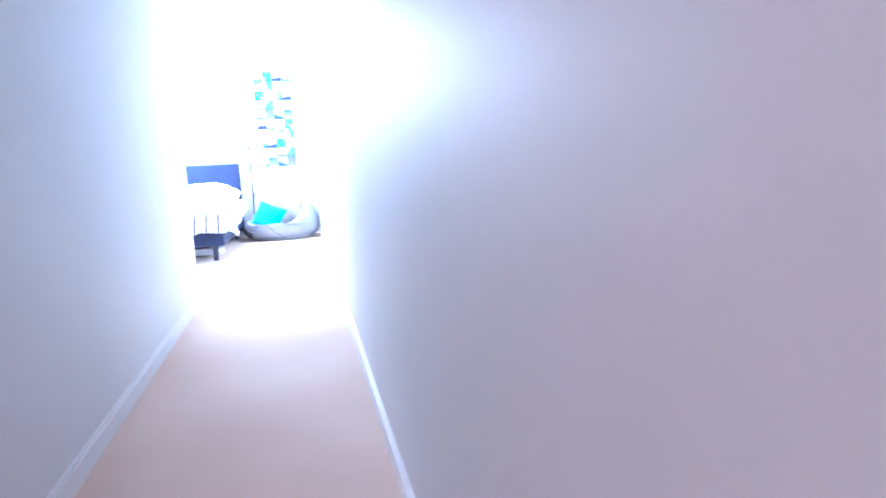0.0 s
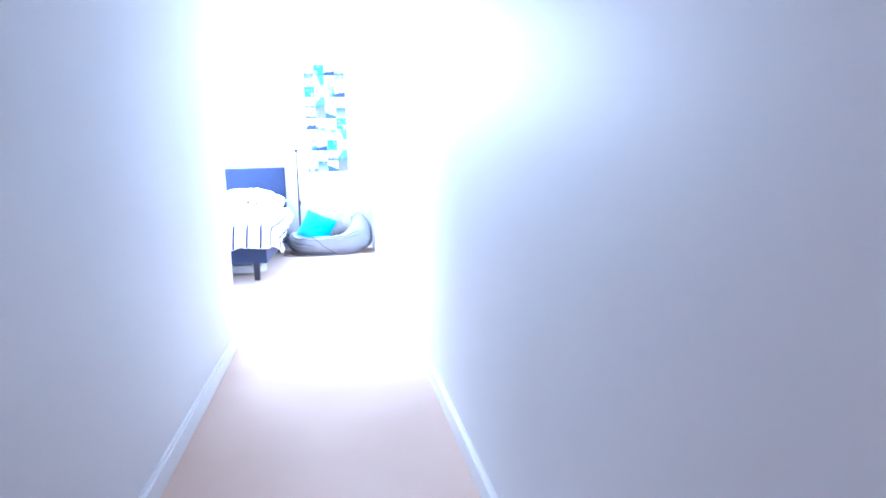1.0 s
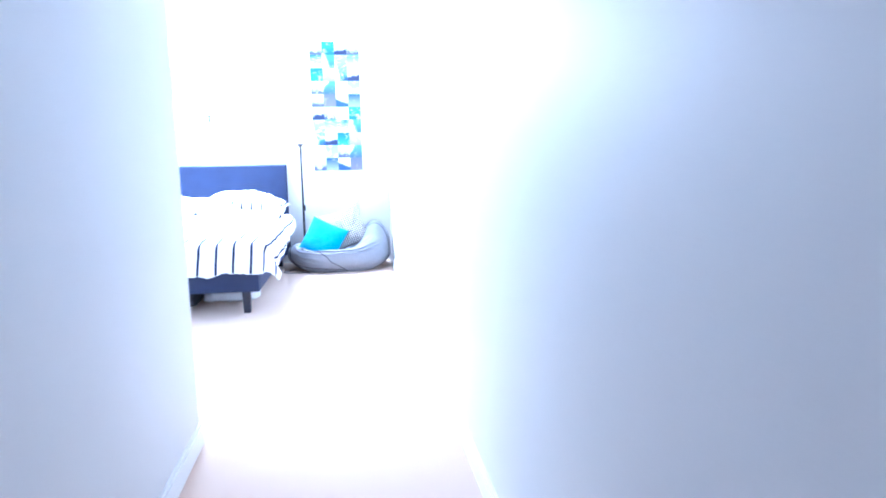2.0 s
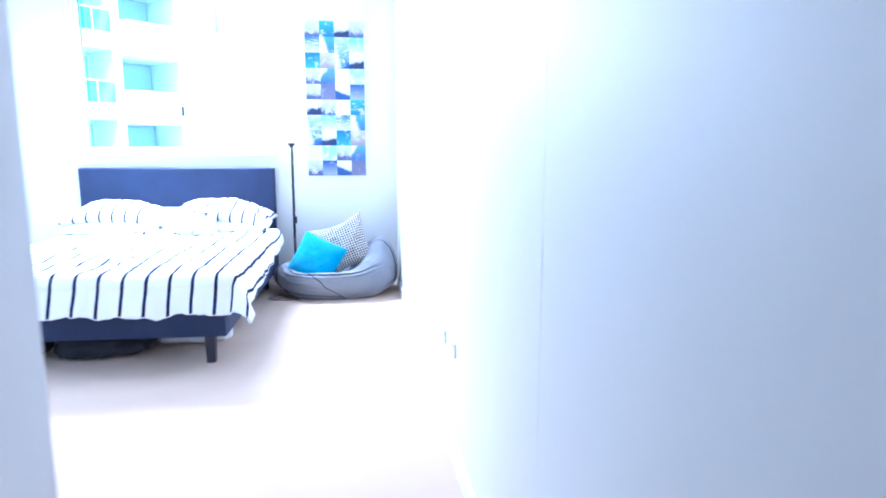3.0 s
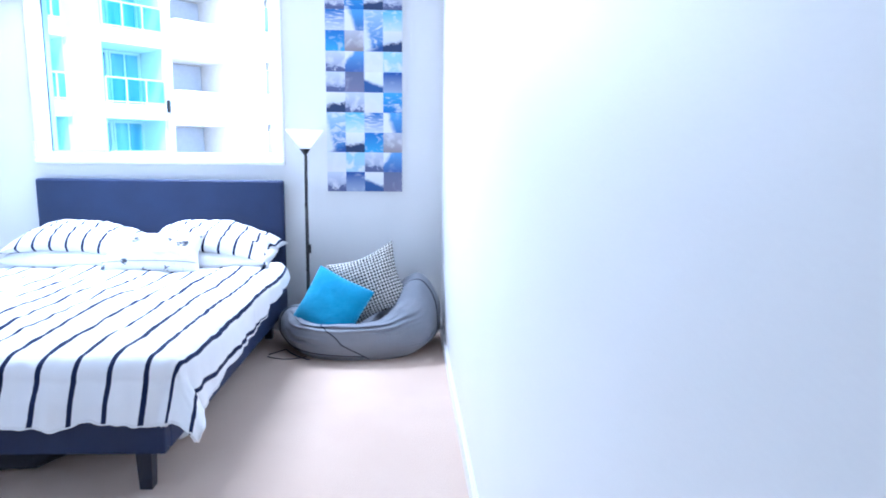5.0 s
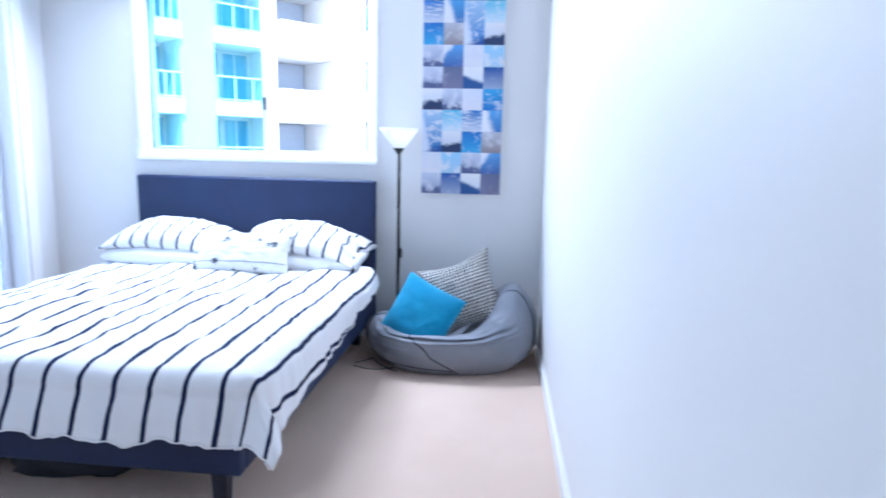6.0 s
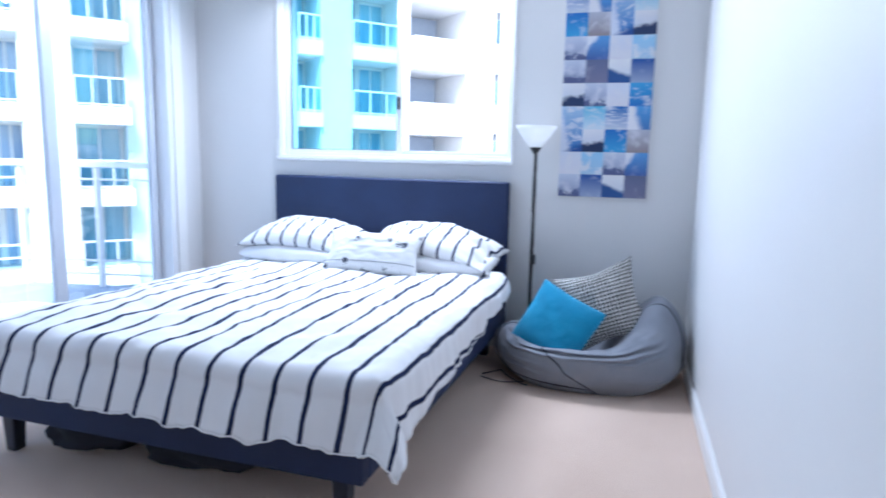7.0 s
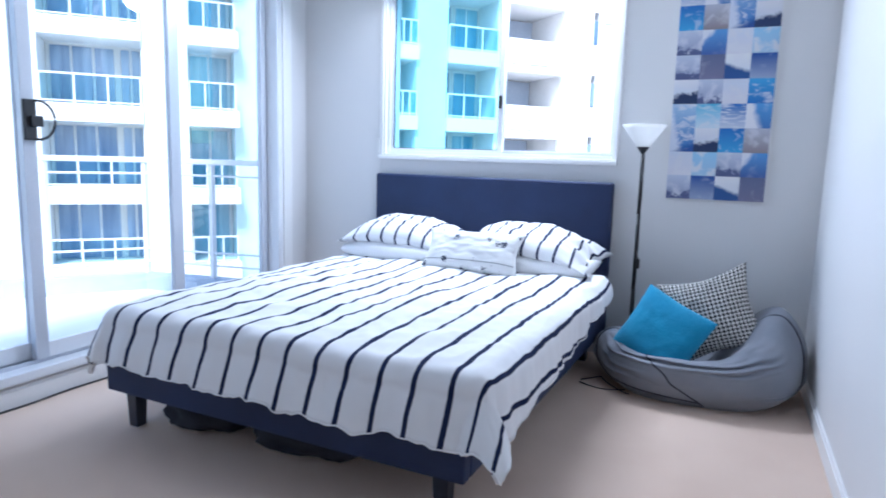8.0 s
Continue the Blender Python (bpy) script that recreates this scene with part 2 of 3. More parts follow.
sprig_cotton = printed_cotton()
hound_cloth = houndstooth()
blue_plush = plush_blue()
BLUE, DEEP, AZURE, PALE = (0.018, 0.15, 0.46), (0.01, 0.07, 0.29), (0.05, 0.32, 0.62), (0.36, 0.52, 0.68)
MILK, MAUVE, NAVY = (0.50, 0.55, 0.66), (0.11, 0.13, 0.23), (0.012, 0.03, 0.10)
PHOTOS = {
    "P": photo("photo_milky_cloud", MILK, (0.26, 0.28, 0.44), 0.6, 0.5, (0.08, 0.10, 0.22), -0.035, 0.11),
    "S": photo("photo_bright_sky", AZURE, BLUE, 0.7, 0.3, None, streak=1.8),
    "L": photo("photo_light_blue_cloud", (0.30, 0.55, 0.76), PALE, 0.9, 0.55),
    "T": photo("photo_tree_line", (0.70, 0.70, 0.74), MILK, 0.3, 0.5, NAVY, -0.012, 0.055, 0.3),
    "H": photo("photo_streaked_sky", BLUE, MILK, 0.85, 0.5, None, swirl=0.1, streak=5.0),
    "W": photo("photo_white_side", (0.08, 0.30, 0.62), (0.05, 0.16, 0.42), 0.3, 0.3, side=(0.72, 0.72, 0.76), bank=-0.012, slope=0.35),
    "Y": photo("photo_turquoise_top", (0.10, 0.45, 0.66), (0.55, 0.66, 0.74), 0.6, 0.5, streak=2.0),
    "V": photo("photo_vivid_blue", BLUE, AZURE, 0.45, 0.3, swirl=1.5),
    "K": photo("photo_mauve_haze", (0.44, 0.45, 0.53), (0.27, 0.23, 0.25), 0.5, 0.45, (0.10, 0.11, 0.20), -0.2),
    "B": photo("photo_blue_curve", (0.10, 0.30, 0.62), (0.05, 0.11, 0.34), 0.15, 0.3, side=(0.70, 0.71, 0.76), bank=-0.055, slope=-0.75),
    "C": photo("photo_soft_cloud", (0.62, 0.66, 0.76), (0.66, 0.64, 0.70), 0.8, 0.6),
    "M": photo("photo_mauve_dusk", MAUVE, (0.17, 0.17, 0.28), 0.2, 0.3),
    "D": photo("photo_cloud_bank", (0.74, 0.74, 0.76), (0.60, 0.64, 0.72), 0.4, 0.5, (0.02, 0.08, 0.26), -0.008, 0.02, -0.75),
    "G": photo("photo_deep_fade", DEEP, (0.28, 0.34, 0.50), 0.3, 0.3),
    "X": photo("photo_tall_blue", (0.34, 0.50, 0.70), BLUE, 0.8, 0.5, (0.015, 0.07, 0.27), -0.058, 0.01, 0.5, (0.62, 0.66, 0.76), -0.040, 0.9, 2.2, 2.0),
}


# ---- builders ----
def put(bm, x0, x1, y0, y1, z0, z1, bevel=0.0, turn=None):
    """A box in a mesh, its edges rounded by bevel."""
    g = bmesh.ops.create_cube(bm, size=1)
    vs = g["verts"]
    for v in vs:
        v.co = Vector(((x0 + x1) / 2 + v.co.x * (x1 - x0), (y0 + y1) / 2 + v.co.y * (y1 - y0), (z0 + z1) / 2 + v.co.z * (z1 - z0)))
    if turn is not None:
        for v in vs:
            v.co = turn @ v.co
    if bevel:
        es = list({e for v in vs for e in v.link_edges})
        bmesh.ops.bevel(bm, geom=es, offset=bevel, segments=2, affect="EDGES", profile=0.6)
    return bm


def boxed(*sizes, bevel=0.0):
    bm = bmesh.new()
    for s in sizes:
        put(bm, *s, bevel=bevel)
    return bm


def rod(bm, a, b, r0, r1=None, n=14):
    """A round bar from a to b."""
    a, b = Vector(a), Vector(b)
    g = bmesh.ops.create_cone(bm, cap_ends=True, segments=n, radius1=r0, radius2=r0 if r1 is None else r1, depth=(b - a).length)
    m = Matrix.Translation((a + b) / 2) @ (b - a).to_track_quat("Z", "Y").to_matrix().to_4x4()
    for v in g["verts"]:
        v.co = m @ v.co
    return bm


def tube(bm, pts, r, n=6):
    """A thin bent tube through points."""
    rings = []
    for i, p in enumerate(pts):
        d = (Vector(pts[min(i + 1, len(pts) - 1)]) - Vector(pts[max(i - 1, 0)])).normalized()
        q = d.to_track_quat("Z", "Y").to_matrix()
        rings.append([bm.verts.new(Vector(p) + q @ Vector((r * math.cos(2 * math.pi * k / n), r * math.sin(2 * math.pi * k / n), 0))) for k in range(n)])
    for a, b in zip(rings, rings[1:]):
        for k in range(n):
            bm.faces.new((a[k], a[(k + 1) % n], b[(k + 1) % n], b[k]))
    bm.faces.new(rings[0][::-1])
    bm.faces.new(rings[-1])
    return bm


def lathe(bm, prof, centre, n=32):
    """A turned shape from (radius, height) pairs about an upright axis."""
    cx, cy = centre
    rings = [[bm.verts.new((cx + r * math.cos(2 * math.pi * k / n), cy + r * math.sin(2 * math.pi * k / n), z)) for k in range(n)] for r, z in prof]
    for a, b in zip(rings, rings[1:]):
        for k in range(n):
            bm.faces.new((a[k], a[(k + 1) % n], b[(k + 1) % n], b[k]))
    return bm


def part(name, bm, material, parent=None, label="", smooth=False):
    me = bpy.data.meshes.new(name)
    bmesh.ops.recalc_face_normals(bm, faces=bm.faces)
    if smooth:
        for f in bm.faces:
            f.smooth = True
    bm.to_mesh(me)
    bm.free()
    me.materials.append(material)
    ob = new(name, me)
    if parent is not None:
        ob.parent = parent
    if label:
        tagged(ob, label)
    return ob


def thing(name, label, category, group="", kind=""):
    ob = new(name)
    ob.empty_display_size = 0.1
    return tagged(ob, label, category, group, kind)


def structure(name, bm, material, label, smooth=False):
    return tagged(part(name, bm, material, None, "", smooth), label, "structure", "", "structure")


# ---- the room ----
XL, YB, YN, HX, HY, CEIL = -3.33, 0.0, -4.30, -1.096, -11.6, 2.62
WX0, WX1, WZ0, WZ1 = -2.66, -1.085, 1.19, 2.56
DY0, DY1, DZ0, DZ1 = -2.83, -0.285, 0.155, 2.38

structure("floor", boxed((XL - 0.2, 0.2, HY - 0.2, YB + 0.2, -0.12, 0.0)), carpet, "beige short-pile carpet running from hallway into bedroom")
structure("ceiling", boxed((XL - 0.2, 0.2, HY - 0.2, YB + 0.2, CEIL, CEIL + 0.15)), ceiling_paint, "plain white painted ceiling")
structure("wall_north", boxed((XL - 0.2, WX0, YB, YB + 0.2, 0, CEIL), (WX1, 0.2, YB, YB + 0.2, 0, CEIL),
          (WX0, WX1, YB, YB + 0.2, 0, WZ0), (WX0, WX1, YB, YB + 0.2, WZ1, CEIL)), wall_paint, "white painted bedroom wall around the window")
YJ = -4.56
structure("wall_east", boxed((0.0, 0.2, YJ, YB, 0, CEIL)), wall_paint, "long white painted wall beside the beanbag")
structure("wall_hall_east", boxed((0.0004, 0.2, HY, YJ, 0, CEIL)), wall_paint, "white painted hallway wall with a faint joint")
structure("wall_west", boxed((XL - 0.2, XL, DY1, YB, 0, CEIL), (XL - 0.2, XL, YN - 0.12, DY0, 0, CEIL),
          (XL - 0.2, XL, DY0, DY1, 0, DZ0 - 0.045), (XL - 0.2, XL, DY0, DY1, DZ1, CEIL)), wall_paint, "white painted wall around the balcony sliding door")
structure("wall_south", boxed((XL, HX, YN - 0.12, YN, 0, CEIL)), wall_paint, "white painted bedroom wall behind the bed foot")
structure("wall_hall_west", boxed((HX - 0.12, HX, HY, YN - 0.12, 0, CEIL)), wall_paint, "white painted hallway wall ending at the bedroom")
structure("wall_hall_south", boxed((HX - 0.12, 0.2, HY - 0.12, HY, 0, CEIL)), wall_paint, "white painted end wall of the hallway")


def skirting(name, x0, x1, y0, y1, face, label):
    """A board with a set-back bead on top; face says which side shows: e, w or s of the wall behind it."""
    bm = bmesh.new()
    put(bm, x0, x1, y0, y1, 0.0, 0.078)
    dx, dy = (x1 - x0) * 0.4, (y1 - y0) * 0.4
    put(bm, x0 + dx if face == "w" else x0, x1 - dx if face == "e" else x1, y0 + dy if face == "s" else y0, y1, 0.078, 0.092)
    return structure(name, bm, trim_paint, label)


skirting("baseboard_east", -0.014, 0.0, YN, YB - 0.014, "w", "white painted skirting board along bedroom wall")
skirting("baseboard_hall_east", -0.0152, 0.0008, HY, YN, "w", "white painted skirting board along hallway wall")
skirting("baseboard_hall_west", HX, HX + 0.016, HY, YN, "e", "white painted skirting board along hallway wall")
skirting("baseboard_north", XL + 0.02, 0.0, -0.014, 0.0, "s", "white painted skirting board behind the bed")
skirting("baseboard_west", XL, XL + 0.012, YN, YB - 0.014, "e", "white painted skirting board under the sliding door")


# ---- window ----
def make_window():
    w = tagged(new("window_1"), "white aluminium sliding window above the headboard", "window", "", "structure")
    y0, y1, fr, st = 0.02, 0.10, 0.026, 0.02
    xa, xb, za, zb = WX0 + fr, WX1 - fr, WZ0 + fr, WZ1 - fr
    part("window_frame", boxed((WX0, xa, y0, y1, WZ0, WZ1), (xb, WX1, y0, y1, WZ0, WZ1), (xa, xb, y0, y1, WZ0, za), (xa, xb, y0, y1, zb, WZ1), bevel=0.003), aluminium, w)
    part("window_architrave", boxed((WX0 - 0.038, WX0 - 0.012, -0.014, 0.018, WZ0 - 0.03, WZ1 + 0.03), (WX0 - 0.0115, WX0 + 0.004, -0.006, 0.018, WZ0 - 0.03, WZ1 + 0.03),
                                    (WX1 - 0.004, WX1 + 0.014, -0.008, 0.018, WZ0 - 0.03, WZ1 + 0.03), bevel=0.003), trim_paint, w)
    part("window_sill", boxed((WX0 - 0.04, WX1 + 0.016, -0.026, 0.02, WZ0 - 0.03, WZ0 - 0.006), (WX0 - 0.03, WX1 + 0.01, -0.012, 0.02, WZ0 - 0.0055, WZ0 + 0.006), bevel=0.003), trim_paint, w)
    xm = -1.835
    for side, (a, b, yy) in enumerate(((xa, xm + 0.02, 0.03), (xm - 0.02, xb, 0.066))):
        la, lb = (st, 0.034) if side == 0 else (0.034, st)
        s = part("sash", boxed((a, a + la, yy, yy + 0.024, za, zb), (b - lb, b, yy, yy + 0.024, za, zb),
                               (a + la, b - lb, yy, yy + 0.024, za, za + st), (a + la, b - lb, yy, yy + 0.024, zb - st, zb), bevel=0.002),
                 aluminium, w)
        part("gasket", boxed((a + la, a + la + 0.003, yy + 0.004, yy + 0.02, za + st, zb - st), (b - lb - 0.003, b - lb, yy + 0.004, yy + 0.02, za + st, zb - st),
                             (a + la + 0.003, b - lb - 0.003, yy + 0.004, yy + 0.02, za + st, za + st + 0.003)), dark_piping if side == 0 else grey_aluminium, s, "thin glazing gasket")
        if side == 0:
            p = part("pane", boxed((a + la + 0.003, b - lb - 0.003, yy + 0.009, yy + 0.015, za + st + 0.003, zb - st)), tint_glass, s, "aqua tinted glass pane")
            p.visible_shadow = False
    part("latch", boxed((xm - 0.004, xm + 0.012, 0.008, 0.03, 1.50, 1.58), bevel=0.004), black_plastic, w, "black window latch")
    part("track", boxed((xa, xb, 0.035, 0.04, za, za + 0.01)), grey_aluminium, w)
    part("cord_cleat", boxed((WX0 - 0.058, WX0 - 0.040, -0.012, 0.0, 1.20, 1.30), bevel=0.003), white_plastic, w)


make_window()


# ---- sliding door ----
def make_door():
    d = tagged(new("door_1"), "white aluminium sliding glass door onto the balcony", "door", "", "structure")
    x0, x1 = XL - 0.17, XL + 0.012
    part("threshold", boxed((XL - 0.2, XL + 0.03, DY0, DY1, DZ0 - 0.045, DZ0), bevel=0.006), aluminium, d)
    part("track", boxed((XL - 0.055, XL - 0.05, DY0 + 0.05, DY1 - 0.05, DZ0, DZ0 + 0.018), (XL - 0.105, XL - 0.10, DY0 + 0.05, DY1 - 0.05, DZ0, DZ0 + 0.018)), grey_aluminium, d)
    part("door_frame", boxed((XL - 0.13, XL + 0.012, DY1 - 0.05, DY1, DZ0, DZ1), (XL - 0.13, XL + 0.012, DY0, DY0 + 0.05, DZ0, DZ1),
                             (XL - 0.13, XL + 0.012, DY0 + 0.05, DY1 - 0.05, DZ1 - 0.05, DZ1), bevel=0.004), aluminium, d)
    part("architrave", boxed((XL, XL + 0.022, DY1, DY1 + 0.06, 0.0, DZ1 + 0.06), (XL, XL + 0.016, DY1 + 0.06, DY1 + 0.10, 0.0, DZ1 + 0.06), bevel=0.004), trim_paint, d)
    for a, b, xx, lab in ((-1.162, DY1 - 0.05, XL - 0.118, "fixed"), (-2.05, -1.157, XL - 0.07, "sliding"), (DY0 + 0.05, -1.98, XL - 0.118, "fixed")):
        z0, z1 = DZ0 + 0.02, DZ1 - 0.055
        s = part("door_panel", boxed((xx, xx + 0.036, a, a + 0.062, z0, z1), (xx, xx + 0.036, b - 0.06, b, z0, z1), bevel=0.003), grey_aluminium, d, lab + " glazed door panel")
        part("bottom_rail", boxed((xx + 0.002, xx + 0.034, a + 0.062, b - 0.06, z0, z0 + 0.075), bevel=0.003), aluminium, s, "white lower rail")
        part("top_rail", boxed((xx + 0.002, xx + 0.034, a + 0.062, b - 0.06, z1 - 0.06, z1), bevel=0.003), aluminium, s, "white upper rail")
        part("gasket", boxed((xx + 0.010, xx + 0.024, a + 0.062, a + 0.066, z0 + 0.075, z1 - 0.06), (xx + 0.010, xx + 0.024, b - 0.064, b - 0.06, z0 + 0.075, z1 - 0.06)), grey_aluminium, s)
        p = part("pane", boxed((xx + 0.014, xx + 0.02, a + 0.066, b - 0.064, z0 + 0.075, z1 - 0.06)), clear_glass, s)
        p.visible_shadow = False
    h = bmesh.new()
    hx, hy, hz = XL - 0.034, -2.018, 1.295
    put(h, hx, hx + 0.016, hy - 0.03, hy + 0.028, hz - 0.092, hz + 0.092, bevel=0.006)
    arc = [(hx + 0.03, hy + 0.024 + 0.078 * math.cos(a), hz + 0.087 * math.sin(a)) for a in [radians(-88 + 176 * k / 18) for k in range(19)]]
    tube(h, [(hx + 0.01, hy + 0.02, hz - 0.087)] + arc + [(hx + 0.01, hy + 0.02, hz + 0.087)], 0.006, 8)
    put(h, hx + 0.012, hx + 0.03, hy - 0.005, hy + 0.05, hz - 0.03, hz + 0.02, bevel=0.005)
    part("handle", h, black_plastic, d, "black half-moon pull handle with lock")


make_door()


# ---- wall sockets ----
def socket(y, z):
    s = thing("wall_socket", "white plastic double power socket plate", "socket", "power sockets")
    part("plate", boxed((-0.008, 0.004, y - 0.046, y + 0.046, z - 0.03, z + 0.03), bevel=0.003), white_plastic, s)
    for k in (-0.024, 0.024):
        part("rocker", boxed((-0.0115, -0.008, y + k - 0.008, y + k + 0.008, z + 0.006, z + 0.02), bevel=0.001), white_plastic, s)


socket(-3.14, 0.43)
socket(-3.41, 0.455)

# ---- added hallway light, out of view ----
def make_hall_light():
    # Unseen fixture, added to supply the warm light reaching the hall from behind.
    c = thing("added_hall_light", "added unseen hallway light, round white with frosted cover", "lamp")
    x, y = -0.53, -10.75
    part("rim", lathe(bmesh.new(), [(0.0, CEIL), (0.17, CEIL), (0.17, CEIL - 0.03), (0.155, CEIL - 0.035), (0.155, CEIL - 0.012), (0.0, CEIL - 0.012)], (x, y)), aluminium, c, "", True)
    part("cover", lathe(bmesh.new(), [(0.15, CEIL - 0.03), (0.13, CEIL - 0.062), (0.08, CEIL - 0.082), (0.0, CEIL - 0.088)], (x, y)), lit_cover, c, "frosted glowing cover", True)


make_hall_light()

# ---- bed ----
BED = Matrix.Translation((-1.88, -0.055, 0)) @ Matrix.Rotation(radians(-1.6), 4, "Z")
BW, BL = 0.82, 2.12


def make_bed():
    b = thing("bed", "navy upholstered bed frame with tall flat headboard", "bed")
    b.matrix_world = BED
    bm = boxed((-0.81, 0.81, -0.035, 0.035, 0.10, 1.06), bevel=0.016)
    part("headboard", bm, navy_vinyl, b, "navy upholstered headboard", True)
    part("side_rail", boxed((BW - 0.055, BW, -BL + 0.055, -0.036, 0.175, 0.345), bevel=0.01), navy_vinyl, b)
    part("side_rail", boxed((-BW, -BW + 0.055, -BL + 0.055, -0.036, 0.175, 0.345), bevel=0.01), navy_vinyl, b)
    part("foot_rail", boxed((-BW, BW, -BL, -BL + 0.054, 0.175, 0.345), bevel=0.01), navy_vinyl, b)
    part("slat_base", boxed((-BW + 0.056, BW - 0.056, -BL + 0.056, -0.04, 0.24, 0.275)), navy_wood, b)
    for x, y in ((BW - 0.11, -BL + 0.09), (-BW + 0.065, -BL + 0.09), (BW - 0.11, -0.12), (-BW + 0.065, -0.12)):
        bm = bmesh.new()
        put(bm, x - 0.03, x + 0.03, y - 0.03, y + 0.03, 0.0, 0.175, bevel=0.004)
        for v in bm.verts:
            if v.co.z < 0.08:
                v.co.x, v.co.y = x + (v.co.x - x) * 0.8, y + (v.co.y - y) * 0.8
        part("leg", bm, navy_wood, b, "dark square tapered leg")


make_bed()


def make_mattress():
    bm = boxed((-0.765, 0.765, -BL + 0.06, -0.045, 0.276, 0.52), bevel=0.045)
    ob = part("mattress", bm, mattress_cloth, None, "", True)
    ob.matrix_world = BED
    tagged(ob, "white mattress lying on the bed frame", "mattress")


make_mattress()


def make_duvet():
    """A cloth sheet that lies on the mattress and bends down over its edges."""
    top, r = 0.55, 0.078
    hl, hr = 0.732, 0.837
    u0, u1, v0, v1 = -hl - 0.302, hr + 0.255, 0.40, BL - 0.028
    nu, nv = 190, 190
    bm = bmesh.new()
    uvl = bm.loops.layers.uv.new("UVMap")
    grid = []
    flat = {}
    for i in range(nu + 1):
        row = []
        for j in range(nv + 1):
            u = u0 + (u1 - u0) * i / nu
            along = j / nv
            v = v0 + (v1 + 0.280 - v0) * along
            # the side hem is drawn up towards the pillows
            hw = hr if u > 0 else hl
            if u > hw:
                k = 0.56 + 0.44 * min(1, max(0, (v - 0.35) / 1.5)) ** 1.2
                k *= 1 + 0.05 * math.sin(v * 7.0) + 0.10 * noise.noise((v * 6, 3.1, 0))
                uu = hw + (u - hw) * k
            else:
                uu = u
            hem = 0.93 + 0.07 * noise.noise((u * 3.6, 2.2, 0)) + 0.035 * noise.noise((u * 13, 0.4, 6)) + 0.02 * noise.noise((u * 31, 0.4, 9))
            ve = (v - v1) * (hem if v > v1 else 1)
            eu, ev = max(0.0, abs(uu) - hw), max(0.0, ve)
            e = math.hypot(eu, ev)
            bx, by = max(-hw, min(hw, uu)), min(v, v1)
            if e > 1e-6:
                dx, dy = math.copysign(eu, uu) / e, ev / e
                # the corner folds in rather than reaching out
                fall = e * (1 - (0.32 if u > 0 else 0.38) * eu * ev / (e * e))
                if fall < r * math.pi / 2:
                    out, down = r * math.sin(fall / r), r * (1 - math.cos(fall / r))
                else:
                    flare = 0.10 + 0.34 * (ev / e) ** 2 + (1.15 if u > 0 else 0.15) * eu * ev / (e * e)
                    out, down = r + flare * (fall - r * 1.571), r + 0.98 * (fall - r * 1.571)
                side = u if ev > eu else v
                low = min(1, down / 0.2)
                out += 0.026 * low * noise.noise((side * 6.5, down * 3, 4)) + 0.016 * low * noise.noise((side * 15, down * 5, 8)) - 0.02 * max(0, low - 0.75) * (1 if ev > eu else 0)
            else:
                dx = dy = out = down = 0.0
            p = Vector((bx + dx * out, -(by + dy * out), top - down))
            inside = max(0.0, 1 - max(abs(bx) / hw, 0) ** 6) * max(0.0, min(1, (v1 - by) / 0.25))
            p.z += 0.022 * inside * (0.5 + noise.noise((u * 3.2, v * 2.2, 0.3))) + 0.012 * noise.noise((u * 9, v * 4.5, 2.0)) + 0.006 * noise.noise((u * 22, v * 14, 5)) - 0.007 * (1 - min(1, 3.5 * abs(noise.noise((u * 3.1 + 0.4 * v, v * 2.4 - 0.8 * u, 7.7))))) * inside + 0.003 * (1 - min(1, 4 * abs(noise.noise((u * 5, v * 6, 12)))))
            p.z += 0.02 * max(0, 1 - (v - v0) / 0.12)
            row.append(bm.verts.new(p))
            # the cloth is pulled a little askew across the foot of the bed
            skew = 0.006 * (0.6 + 0.4 * bx / hw) * max(0.0, min(1.0, (v - 0.6) / (v1 - 0.6))) * max(0.0, 1 - ev / 0.28)
            flat[row[-1]] = (uu - skew, v)
        grid.append(row)
    for i in range(nu):
        for j in range(nv):
            f = bm.faces.new((grid[i][j], grid[i + 1][j], grid[i + 1][j + 1], grid[i][j + 1]))
            for lp in f.loops:
                lp[uvl].uv = flat[lp.vert]
    edges = [[grid[i][nv].co.copy() for i in range(nu + 1)], [grid[nu][j].co.copy() for j in range(nv + 1)], [grid[0][j].co.copy() for j in range(nv + 1)]]
    duvet = thing("duvet", "white cotton duvet with dark navy stripes, draped over bed", "duvet")
    duvet.matrix_world = BED
    ob = part("cover", bm, duvet_cloth, duvet, "", True)
    for line in edges:
        hb = bmesh.new()
        tube(hb, [p - Vector((0, 0, 0.002)) for p in line], 0.0028, 6)
        part("hem", hb, white_cotton, duvet, "rolled white hem", True)
    sol = ob.modifiers.new("thickness", "SOLIDIFY")
    sol.thickness, sol.offset = 0.016, -1


make_duvet()


